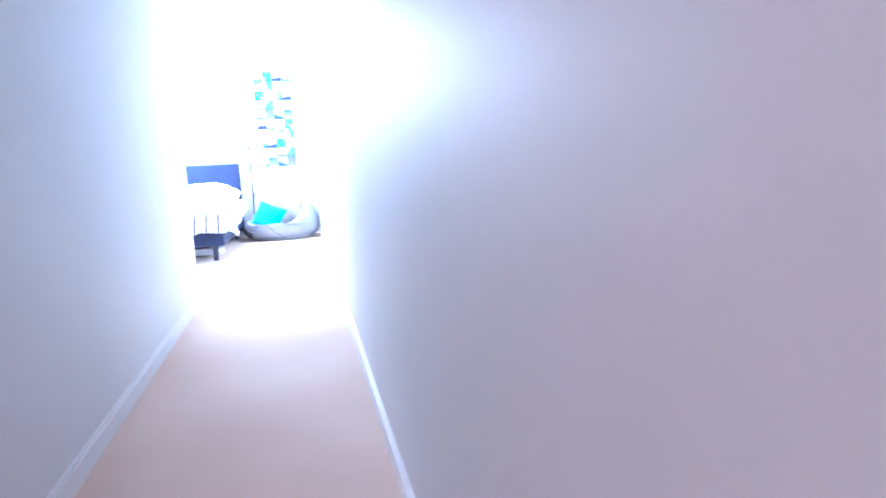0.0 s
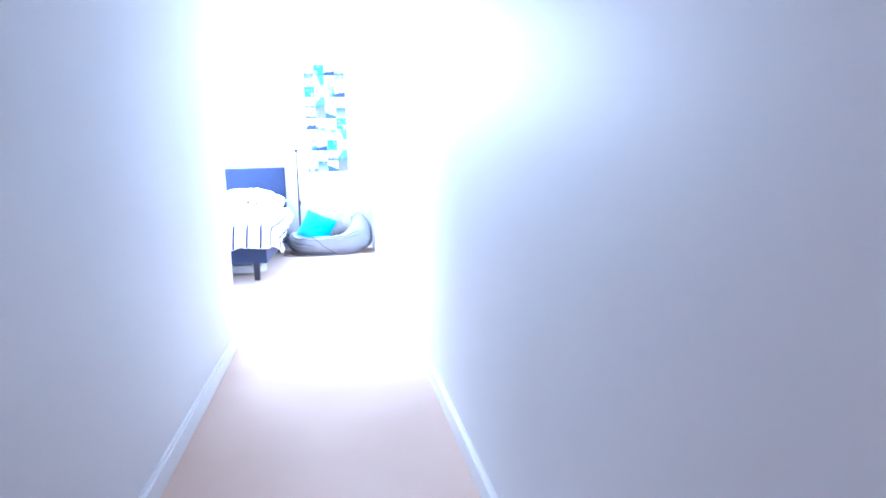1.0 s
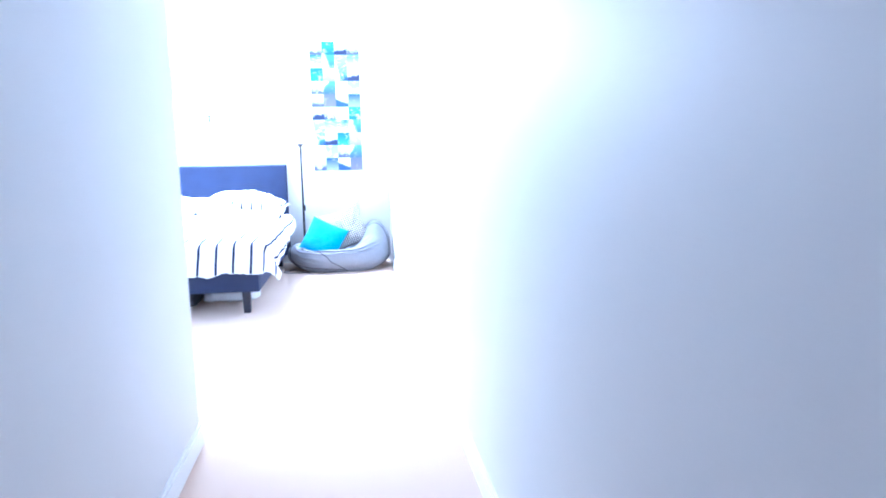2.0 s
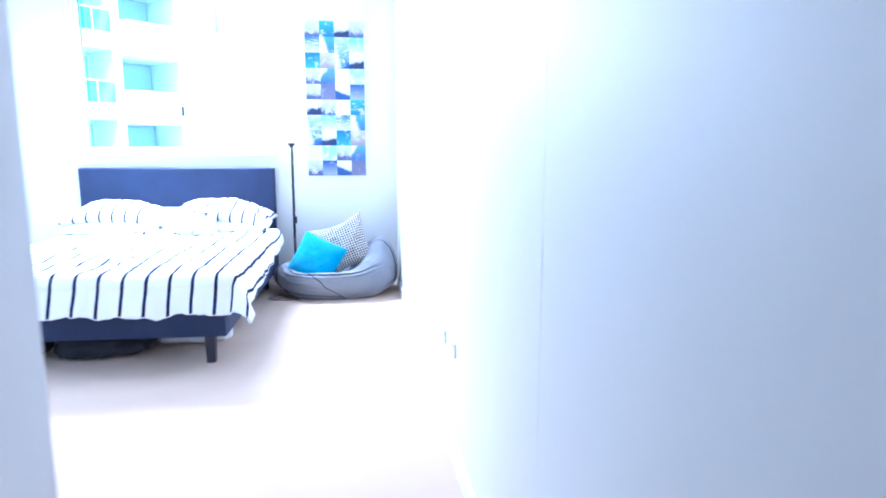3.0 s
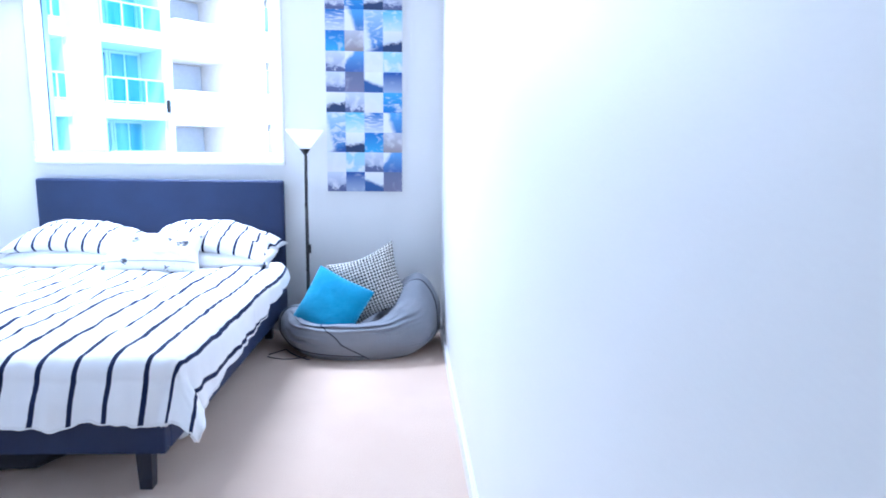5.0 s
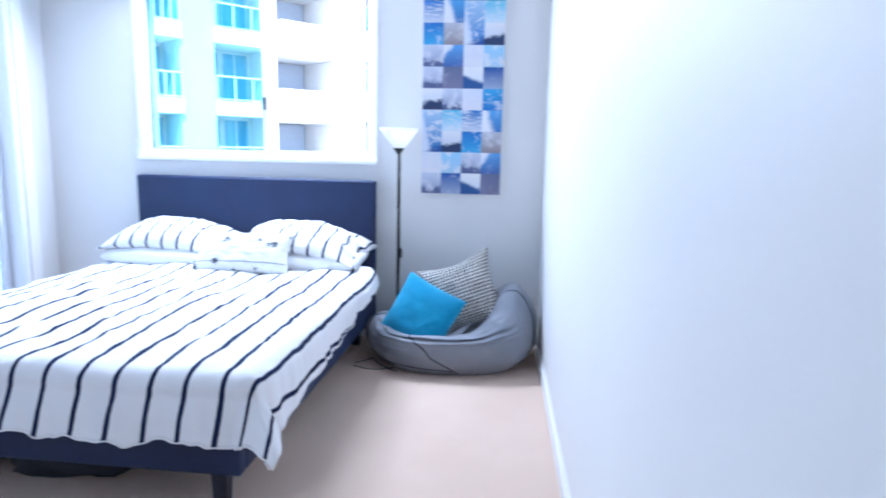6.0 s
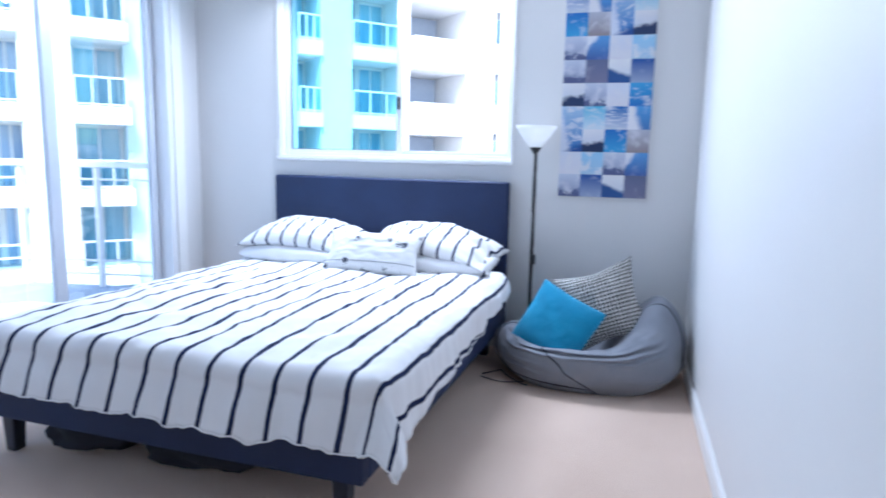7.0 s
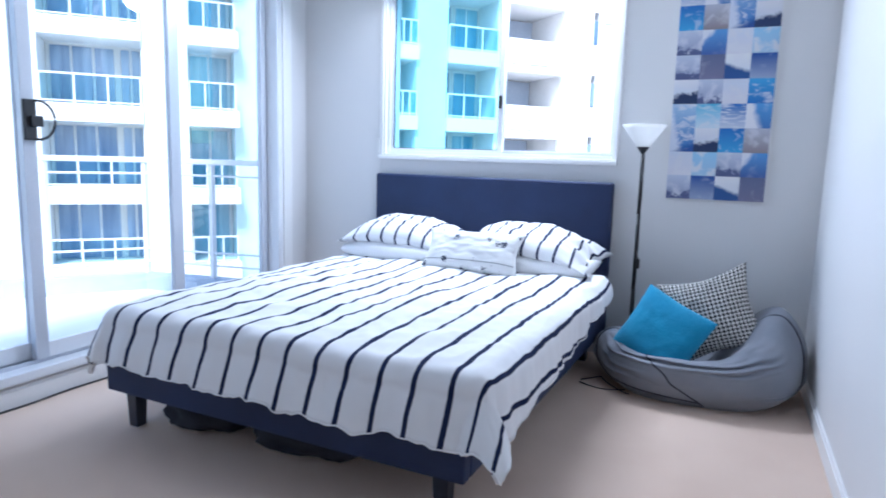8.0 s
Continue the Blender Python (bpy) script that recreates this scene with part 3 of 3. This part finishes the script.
def cushion(name, w, h, t, material, m, label, category, group="", pinch=0.10, seed=1.0, crumple=0.012, n=44, folds=0.0, droop=0.0, soft=0.55, curve=0.0, crease=0.004):
    """A stuffed cushion: two bulging faces that meet in a pinched seam."""
    bm = bmesh.new()
    uvl = bm.loops.layers.uv.new("UVMap")
    flat = {}

    def spot(a, b, s):
        k = 1 - pinch * (1 - abs(a) ** 1.5) * abs(b) ** 3
        q = 1 - pinch * (1 - abs(b) ** 1.5) * abs(a) ** 3
        c = 1 - curve * (abs(a) * abs(b)) ** 2.5
        x, y = a * w / 2 * q * c, b * h / 2 * k * c
        bulge = (max(0, 1 - abs(a) ** 2.6) * max(0, 1 - abs(b) ** 2.6)) ** soft
        z = s * t / 2 * bulge - droop * abs(a) ** 2.5 + 0.25 * droop
        z += crumple * bulge * (noise.noise((a * 2.2 + seed, b * 2.2, s)) + 0.5 * noise.noise((a * 6 + seed, b * 5, s + 3)))
        z += crease * (1 - min(1, 3.5 * abs(noise.noise((a * 2.6 + seed * 1.7, b * 3.1, s * 2.0))))) * bulge * -1
        z += folds * max(0, abs(a) - 0.45) * math.sin(b * 9 + 4 * a + seed) * bulge
        return Vector((x, y, z))

    sheets = []
    for s in (1, -1):
        g = []
        for i in range(n + 1):
            row = []
            for j in range(n + 1):
                a, b = 2 * i / n - 1, 2 * j / n - 1
                if s < 0 and (i in (0, n) or j in (0, n)):
                    row.append(sheets[0][i][j])
                    continue
                v = bm.verts.new(spot(a, b, s))
                flat[v] = (a * w / 2, b * h / 2)
                row.append(v)
            g.append(row)
        sheets.append(g)
        for i in range(n):
            for j in range(n):
                q = (g[i][j], g[i + 1][j], g[i + 1][j + 1], g[i][j + 1])
                f = bm.faces.new(q if s > 0 else q[::-1])
                for lp in f.loops:
                    lp[uvl].uv = flat[lp.vert]
    ob = part(name, bm, material, None, "", True)
    ob.matrix_world = m
    return tagged(ob, label, category, group)


def on_bed(x, y, z, rx=0, ry=0, rz=0):
    return BED @ pose(x, y, z, rx, ry, rz)


cushion("pillow", 0.80, 0.47, 0.14, white_cotton, on_bed(-0.41, -0.30, 0.60, 3, 0, 0), "plain white under pillow against the headboard", "pillow", "bed pillows", 0.04, 2, 0.014, soft=0.42, curve=0.10)
cushion("pillow", 0.80, 0.47, 0.14, white_cotton, on_bed(0.42, -0.30, 0.60, 3, 0, 1), "plain white under pillow against the headboard", "pillow", "bed pillows", 0.04, 5, 0.014, soft=0.42, curve=0.10)
cushion("pillow", 0.82, 0.48, 0.175, pillow_cloth, on_bed(-0.41, -0.28, 0.695, 9, 3, 1), "striped white pillow resting on a plain one", "pillow", "bed pillows", 0.13, 8, 0.018, droop=0.07, soft=0.75, crease=0.014)
cushion("pillow", 0.86, 0.48, 0.175, pillow_cloth, on_bed(0.41, -0.28, 0.695, 9, 5, -2), "striped white pillow with ruffled end on a plain one", "pillow", "bed pillows", 0.13, 3, 0.022, folds=0.10, droop=0.07, soft=0.75, crease=0.014)
def lumbar_trim():
    """A stitched seam near the lower edge."""
    bm = bmesh.new()
    pts = []
    for k in range(33):
        a, b = -0.94 + 1.88 * k / 32, -0.62
        bulge = ((1 - abs(a) ** 2.6) * (1 - abs(b) ** 2.6)) ** 0.55
        pts.append((a * 0.285, b * 0.132, 0.06 * bulge + 0.008))
    tube(bm, pts, 0.0016, 5)
    part("seam", bm, dark_piping, lumbar, "thin grey stitched seam", True)


lumbar = cushion("lumbar_cushion", 0.58, 0.27, 0.12, sprig_cotton, on_bed(0.16, -0.57, 0.66, 54, 0, 2), "small white oblong cushion with dark sprig print", "cushion", "", 0.10, 11, 0.008)
lumbar_trim()


# ---- beanbag ----
BX, BY, RX, RY = -0.56, -0.425, 0.515, 0.335


CREASES = [(205, 44, 262, 34, 4.5, 0.030), (262, 36, 318, 40, 4.0, 0.022), (282, 22, 322, 30, 3.0, 0.010),
           (300, 56, 325, 62, 3.5, 0.010), (195, 60, 225, 38, 3.0, 0.016), (215, 8, 250, -8, 3.0, 0.010), (310, -12, 350, -4, 3.0, 0.012)]


def bean(theta, phi):
    """The slumped bag's skin: theta round the plan, phi from the floor (-90) to the top (90)."""
    s = max(0.0, math.cos(phi)) ** 0.42
    lob = 1 + 0.04 * math.sin(3 * theta + 0.6) + 0.03 * math.sin(5 * theta)
    if phi < 0:
        s = max(0.0, math.cos(phi)) ** 0.25 * (0.92 + 0.08 * (1 + phi / (math.pi / 2)))
    full = 2.0 + 1.1 * max(0.0, math.cos(theta))
    lob *= (abs(math.cos(theta)) ** full + abs(math.sin(theta)) ** full) ** (-1 / full)
    x, y = BX + RX * s * lob * math.cos(theta), BY + RY * s * lob * math.sin(theta)
    h = 0.255
    h += 0.25 * math.exp(-((x + 0.16) ** 2 / 0.045 + (y + 0.34) ** 2 / 0.07))
    h += 0.06 * math.exp(-((x + 0.95) ** 2 / 0.02 + (y + 0.40) ** 2 / 0.05))
    h += 0.10 * math.exp(-((x + 0.45) ** 2 / 0.12 + (y + 0.12) ** 2 / 0.012))
    h -= 0.17 * math.exp(-((x + 0.64) ** 2 / 0.06 + (y + 0.36) ** 2 / 0.028))
    h -= 0.035 * math.exp(-((x + 0.76) ** 2 / 0.03 + (y + 0.60) ** 2 / 0.012))
    h -= 0.075 * math.exp(-((x + 0.43) ** 2 / 0.022 + (y + 0.50) ** 2 / 0.02))
    mid = 0.13
    z = mid + (h - mid) * max(0, math.sin(phi)) ** 0.6 if phi >= 0 else mid * (1 - min(1, -phi / 1.2) ** 1.0)
    crease = 0.012 * (abs(noise.noise((x * 5, y * 7, 1.7))) - 0.15) + 0.006 * noise.noise((x * 14, y * 14, z * 10))
    fold = 0.02 * math.sin(22 * (y + 0.55 * x) + 2 * noise.noise((x * 4, y * 4, 0))) * math.exp(-((x + 0.40) ** 2 / 0.05 + (y + 0.55) ** 2 / 0.02))
    if phi > 0:
        z += (crease + fold) * math.sin(phi)
    td, pd = math.degrees(theta) % 360, math.degrees(phi)
    pull = 0.0
    for t0, p0, t1, p1, wide, deep in CREASES:
        ax, ay, bx, by = t0 * 0.6, p0, t1 * 0.6, p1
        px, py = td * 0.6 - ax, pd - ay
        f = max(0.0, min(1.0, (px * (bx - ax) + py * (by - ay)) / ((bx - ax) ** 2 + (by - ay) ** 2)))
        d = math.hypot(px - f * (bx - ax), py - f * (by - ay) + 3 * math.sin(f * 7))
        fade = math.sin(math.pi * (0.12 + 0.80 * f))
        pull += deep * fade * (math.exp(-(d / wide) ** 2) - 0.55 * math.exp(-((d - 1.9 * wide) / wide) ** 2))
    way = Vector((x - BX, y - BY, (z - 0.12) * 1.2))
    if way.length > 1e-4 and phi > -1.0:
        way.normalize()
        x, y, z = x - way.x * pull, y - way.y * pull, z - way.z * pull
    x = min(x, -0.022)
    y = min(y, -0.02)
    return Vector((x, y, max(z, 0.0)))


def make_beanbag():
    b = thing("beanbag", "slumped grey fabric beanbag chair with dark piping", "beanbag")
    bm = bmesh.new()
    nt, npz = 190, 100
    rows = []
    for j in range(1, npz):
        phi = -math.pi / 2 + math.pi * j / npz
        rows.append([bm.verts.new(bean(2 * math.pi * i / nt, phi)) for i in range(nt)])
    lo, hi = bm.verts.new(bean(0, -math.pi / 2)), bm.verts.new(bean(0, math.pi / 2))
    for a, c in zip(rows, rows[1:]):
        for i in range(nt):
            bm.faces.new((a[i], a[(i + 1) % nt], c[(i + 1) % nt], c[i]))
    for i in range(nt):
        bm.faces.new((lo, rows[0][(i + 1) % nt], rows[0][i]))
        bm.faces.new((hi, rows[-1][i], rows[-1][(i + 1) % nt]))
    part("bag", bm, grey_cloth, b, "", True)

    def seam(t0, p0, t1, p1, bend=0.0):
        pts = []
        for k in range(61):
            f = k / 60
            c = bean(radians(t0 + (t1 - t0) * f), radians(p0 + (p1 - p0) * f + bend * math.sin(math.pi * f)))
            out = Vector((c.x - BX, c.y - BY, 0.12)).normalized() * 0.002
            pts.append(c + out)
        for _ in range(3):
            pts = [pts[0]] + [(a + b * 2 + c) / 4 for a, b, c in zip(pts, pts[1:], pts[2:])] + [pts[-1]]
        bm = bmesh.new()
        tube(bm, pts, 0.0042)
        part("piping", bm, dark_piping, b, "dark seam piping", True)

    seam(-118, 58, -78, -62, 0)
    seam(4, 80, -14, -55, 0)
    seam(172, 62, 205, -50, 0)
    seam(205, -28, 278, -50, 0)


make_beanbag()


cushion("throw_cushion", 0.46, 0.45, 0.13, hound_cloth, look((-0.475, -0.37, 0.405), (-0.55, -1.2, 0.60), 0) @ pose(0, 0, 0, 0, 0, -22),
        "black and cream houndstooth cushion propped on beanbag", "cushion", "beanbag cushions", 0.19, 14, 0.01, crease=0.006)
cushion("throw_cushion", 0.41, 0.42, 0.135, blue_plush, look((-0.712, -0.525, 0.298), (-0.83, -1.2, 0.60), 0) @ pose(0, 0, 0, 0, 0, 24),
        "bright turquoise plush cushion leaning on beanbag", "cushion", "beanbag cushions", 0.08, 17, 0.006, curve=0.03, crease=0.0)


# ---- floor lamp ----
def make_lamp():
    l = thing("floor_lamp", "black uplighter floor lamp with white bowl shade", "lamp")
    x, y = -0.915, -0.13
    part("base", lathe(bmesh.new(), [(0.0, 0.0), (0.115, 0.0), (0.115, 0.012), (0.10, 0.02), (0.03, 0.028), (0.0, 0.028)], (x, y)), black_metal, l, "", True)
    bm = bmesh.new()
    rod(bm, (x, y, 0.02), (x, y, 0.46), 0.0105)
    rod(bm, (x, y, 0.46), (x, y, 0.90), 0.0095)
    rod(bm, (x, y, 0.90), (x, y, 1.25), 0.0085)
    for z in (0.46, 0.90):
        rod(bm, (x, y, z - 0.008), (x, y, z + 0.008), 0.0118)
    part("pole", bm, black_metal, l, "", True)
    part("socket_cup", lathe(bmesh.new(), [(0.0, 1.232), (0.012, 1.234), (0.034, 1.268), (0.036, 1.276), (0.0, 1.28)], (x, y)), black_metal, l, "", True)
    part("shade", lathe(bmesh.new(), [(0.028, 1.272), (0.034, 1.270), (0.070, 1.318), (0.108, 1.372), (0.122, 1.392), (0.119, 1.394), (0.103, 1.372), (0.066, 1.322), (0.028, 1.279), (0.0, 1.279)], (x, y), 40),
         frosted_white, l, "white frosted bowl shade", True)
    bm = bmesh.new()
    pts = [(x + 0.012 + 0.0008 * math.sin(k * 0.7), y - 0.008, 1.23 - 1.18 * k / 24) for k in range(25)]
    pts += [(x + 0.02 - 0.03 * k, y - 0.06 - 0.02 * k, 0.02) for k in range(2)]
    tube(bm, pts, 0.0028)
    part("cord", bm, black_plastic, l, "thin black cord", True)
    part("switch", boxed((x + 0.004, x + 0.028, y - 0.024, y - 0.002, 0.575, 0.635), bevel=0.004), black_plastic, l, "black inline switch")


make_lamp()


# ---- wall print ----
def make_print():
    w, h = 0.507, 1.325
    x0, z0 = -0.783, 0.986
    p = thing("photo_collage", "tall collage print of square sky and tree photos", "wall print")
    part("backing", boxed((x0, x0 + w, -0.022, -0.001, z0, z0 + h), bevel=0.002), white_cotton, p)
    rows = ("PSTP", "HWXY", "VK.T", "PBCL", "PMDG", "TPCS", "XYHW", ".TVK", "CLPB", "PGDM")
    cw, ch = w / 4, h / 10
    proto = {}
    for r, row in enumerate(rows):
        for c, kind in enumerate(row):
            if kind == ".":
                continue
            n = 2 if kind == "X" else 1
            if kind not in proto:
                proto[kind] = part("photo", boxed((-cw / 2, cw / 2, -0.001, 0.001, -ch * n / 2, ch * n / 2)), PHOTOS[kind], p)
                ob = proto[kind]
            else:
                ob = new("photo", proto[kind].data)
                ob.parent = p
            ob.location = (x0 + cw * (c + 0.5), -0.0235, z0 + h - ch * (r + n / 2))


make_print()


# ---- under the bed ----
def lump(name, cx, cy, rx, ry, hz, material, label, category, seed):
    bm = bmesh.new()
    bmesh.ops.create_icosphere(bm, subdivisions=4, radius=1)
    for v in bm.verts:
        d = v.co.copy()
        sq = Vector([math.copysign(abs(c) ** 0.7, c) for c in d])
        k = 1 + 0.16 * noise.noise(d * 2 + Vector((seed, 0, 0))) + 0.07 * noise.noise(d * 6 + Vector((seed, 2, 0)))
        v.co = Vector((sq.x * rx * k, sq.y * ry * k, max(0.0, hz * 0.48 + sq.z * hz * 0.5 * k)))
    ob = part(name, bm, material, None, "", True)
    ob.matrix_world = Matrix.Translation((cx, cy, 0))
    return tagged(ob, label, category)


lump("storage_bag", -2.42, -1.84, 0.20, 0.22, 0.15, dark_bag, "dark cloth bag stowed under the bed", "bag", 1)
lump("storage_bag", -1.90, -1.80, 0.26, 0.24, 0.15, dark_bag, "dark lumpy cloth bag stowed under the bed", "bag", 4)
lump("plastic_bag", -1.42, -1.64, 0.22, 0.15, 0.11, white_bag, "crumpled white plastic bag under the bed", "bag", 7)


def make_cord():
    t = thing("extension_cord", "thin black power cords lying on carpet by the bed", "cord")
    bm = bmesh.new()
    pts = [(-1.10 + 0.26 * f + 0.02 * math.sin(9 * f), -0.56 + 0.10 * math.sin(5 * f), 0.005) for f in [k / 24 for k in range(25)]]
    tube(bm, pts, 0.0028)
    pts = [(-1.10 + 0.24 * f, -0.60 - 0.05 * math.sin(3 * f), 0.005) for f in [k / 16 for k in range(17)]]
    tube(bm, pts, 0.0026)
    part("cable", bm, black_plastic, t, "", True)


make_cord()


def make_wall_cord():
    t = thing("floor_cable", "thin black cable along the door-side skirting", "cord")
    bm = bmesh.new()
    tube(bm, [(XL + 0.03 + 0.006 * math.sin(k * 1.3), -4.0 + 3.6 * k / 40, 0.005) for k in range(41)], 0.005)
    part("cable", bm, black_plastic, t, "", True)


make_wall_cord()


def make_blind_cord():
    t = thing("blind_cord", "thin dark blind cord with a small weight", "cord")
    x, y = XL - 0.045, -2.30
    bm = bmesh.new()
    tube(bm, [(x, y + 0.01 * math.sin(k * 0.4), 2.3 - 2.0 * k / 20) for k in range(21)], 0.0025)
    part("cord", bm, black_plastic, t, "", True)
    part("weight", lathe(bmesh.new(), [(0.0, 0.26), (0.012, 0.265), (0.014, 0.29), (0.006, 0.31), (0.0, 0.312)], (x, y + 0.009)), black_plastic, t, "", True)


make_blind_cord()


# ---- balcony ----
BZ = 0.08
P0, P1, P2 = Vector((-6.9, -3.6, 0)), Vector((-4.62, -0.33, 0)), Vector((-3.45, -0.12, 0))


def wall_line(bm, a, b, t, z0, z1, bevel=0.0):
    d = (b - a)
    m = Matrix.Translation(a) @ Matrix.Rotation(math.atan2(d.y, d.x), 4, "Z")
    put(bm, 0, d.length, -t / 2, t / 2, z0, z1, bevel, m)


def make_balcony():
    bm = bmesh.new()
    low = [bm.verts.new((x, y, z)) for z in (BZ - 0.2, BZ) for x, y in ((P0.x, -6.5), (XL - 0.2, -6.5), (XL - 0.2, P2.y), (P1.x, P1.y), (P0.x, P0.y))]
    bm.faces.new(low[:5][::-1])
    bm.faces.new(low[5:])
    for k in range(5):
        bm.faces.new((low[k], low[(k + 1) % 5], low[5 + (k + 1) % 5], low[5 + k]))
    structure("balcony_floor", bm, balcony_tile, "pale tiled balcony floor in daylight")
    bm = bmesh.new()
    wall_line(bm, P0, P1, 0.12, BZ, BZ + 0.13)
    wall_line(bm, P1, P2, 0.115, BZ, BZ + 0.125)
    # The grey holds the shade on the kerb's room-facing side.
    structure("balcony_kerb", bm, render_shade, "low kerb along the balcony edge, its shade painted in grey")
    r = thing("balcony_railing", "white metal balcony railing with thin bars", "railing")
    for a, b in ((P0, P1), (P1, P2)):
        d = b - a
        n = max(2, round(d.length / 0.62))
        bm = bmesh.new()
        wall_line(bm, a, b, 0.055, 1.075, 1.115, 0.008)
        part("top_rail", bm, aluminium, r)
        for z in (0.30, 0.40, 0.99):
            bm = bmesh.new()
            rod(bm, a + Vector((0, 0, z)), b + Vector((0, 0, z)), 0.008, n=8)
            part("bar", bm, aluminium, r)
        for k in range(n):
            q = a + d * (k / n) if a is P1 else a + d * ((k + 0.0) / n)
            part("post", boxed((q.x - 0.018, q.x + 0.018, q.y - 0.018, q.y + 0.018, BZ + 0.12, 1.075), bevel=0.004), aluminium, r)


make_balcony()

structure("ground", boxed((-400, 400, -400, 400, -12.3, -12.0)), ground_mat, "pale paved courtyard far below the balcony")

# ---- building across ----
FA, FB = Vector((-24.0, 9.0, 0)), Vector((-5.0, 30.0, 0))
FD = (FB - FA).normalized()
FAC = Matrix.Translation(FA) @ Matrix.Rotation(math.atan2(FD.y, FD.x), 4, "Z")
STOREY = 2.92


def fac(name, parent, material, *boxes, label=""):
    """Boxes given as u0, u1, depth out of the facade (near, far), z0, z1."""
    bm = bmesh.new()
    for u0, u1, w0, w1, z0, z1 in boxes:
        put(bm, u0, u1, -w1, -w0, z0, z1)
    ob = part(name, bm, material, parent, label)
    ob.matrix_world = FAC
    return ob


def make_building():
    t = thing("apartment_building", "white apartment block with stacked balconies and aqua piers", "building")
    z_lo, z_hi = -12.0, 18.0
    fac("wall", t, render_white, (-16, 20.3, -9, -1.9, z_lo, z_hi), (20.3, 34, -9, -2.6, z_lo, z_hi))
    fac("roof", t, render_white, (-16.4, 34.4, -9.4, 0.3, z_hi, z_hi + 0.5))
    fac("pier", t, render_white, (-3.0, 2.3, -1.9, 0.0, z_lo, z_hi), label="white rendered pier")
    fac("pier", t, render_white, (5.55, 7.1, -1.9, 0.05, z_lo, z_hi), label="white rendered pier")
    fac("pier", t, render_aqua, (8.8, 15.2, -1.9, -0.4, z_lo, z_hi), label="pale aqua rendered pier")
    fac("pier", t, render_aqua, (16.2, 17.62, -1.9, 0.1, z_lo, z_hi), label="pale aqua rendered pier")
    fac("pier", t, render_white, (20.08, 20.5, -2.6, 0.0, z_lo, z_hi), label="white rendered pier")
    fac("pier", t, render_white, (23.4, 25.15, -2.6, 0.2, z_lo, z_hi), label="white rendered pier")
    fac("pier", t, render_white, (25.5, 34, -2.6, 0.1, z_lo, z_hi), label="white rendered pier")
    for k in range(-4, 5):
        z = 2.08 + STOREY * k
        fac("slab", t, render_white, (2.3, 5.55, -1.9, 0.25, z, z + 0.62))
        fac("slab", t, render_white, (7.1, 8.9, -1.9, 0.45, z, z + 0.62))
        fac("slab", t, render_white, (15.2, 16.25, -1.9, 0.3, z + 0.25, z + 0.85))
        fac("slab", t, render_white, (17.6, 20.1, -1.9, 0.3, z + 0.25, z + 0.85))
        fac("slab", t, render_white, (20.5, 23.4, -2.6, 0.5, z + 0.1, z + 1.55))
        # Panel over the white wall, coloured grey-blue as the recess's shade.
        fac("recess_wall", t, render_shade, (20.55, 23.35, -2.58, -2.5, z + 1.55, z + STOREY + 0.05), label="balcony back wall with its shade painted on as grey-blue")
        for u0, u1, n, mat_ in ((2.4, 4.6, 3, dark_glazing), (4.75, 5.5, 2, dark_glazing), (7.2, 8.7, 2, teal_glazing), (15.25, 16.15, 2, teal_glazing), (17.7, 18.6, 1, dark_glazing), (18.8, 20.0, 2, teal_glazing)):
            zz = z + (0.62 if u0 < 10 else 0.85)
            w = fac("window", t, render_white, (u0 - 0.06, u1 + 0.06, -1.9, -1.84, zz + 2.22, zz + 2.30), (u0 - 0.06, u0, -1.9, -1.82, zz, zz + 2.22), (u1, u1 + 0.06, -1.9, -1.82, zz, zz + 2.22))
            for q in range(n):
                a, b = u0 + (u1 - u0) * q / n, u0 + (u1 - u0) * (q + 1) / n
                fac("pane", w, mat_, (a + 0.045, b - 0.045, -1.9, -1.86, zz + 0.03, zz + 2.2))
        for u0, u1, zz in ((2.35, 5.5, z + 0.62), (7.15, 8.78, z + 0.62), (15.25, 16.2, z + 0.85), (17.65, 20.05, z + 0.85)):
            w1 = 0.2
            b = fac("balustrade", t, aluminium, (u0, u1, w1 - 0.05, w1, zz + 0.98, zz + 1.04), (u0, u1, w1 - 0.04, w1 - 0.01, zz + 0.06, zz + 0.1),
                    *[(u0 + (u1 - u0) * q / 3 - 0.025, u0 + (u1 - u0) * q / 3 + 0.025, w1 - 0.05, w1, zz, zz + 1.0) for q in range(4)])
            fac("balustrade_pane", b, rail_glass, (u0 + 0.03, u1 - 0.03, w1 - 0.03, w1 - 0.02, zz + 0.1, zz + 0.98))
        w = fac("window", t, render_white, (25.15, 25.5, -0.5, 0.12, z + 0.3, z + 1.7))
        fac("pane", w, dark_glazing, (25.16, 25.49, -0.1, 0.08, z + 1.75, z + 2.85))
        fac("drain_slot", t, dark_glazing, (20.6, 21.0, 0.5, 0.51, z + 0.42, z + 0.47))
        fac("drain_slot", t, dark_glazing, (21.5, 22.5, 0.5, 0.51, z + 0.42, z + 0.47))
        fac("vent", t, render_shade, (25.8, 26.3, 0.1, 0.14, z + 2.75, z + 3.1), label="grey wall vent")
        w = fac("window", t, render_white, (20.5, 20.95, -2.5, -2.45, z + 1.5, z + 1.56))
        fac("pane", w, dark_glazing, (20.55, 20.85, -2.5, -2.47, z + 1.56, z + 3.1))


make_building()
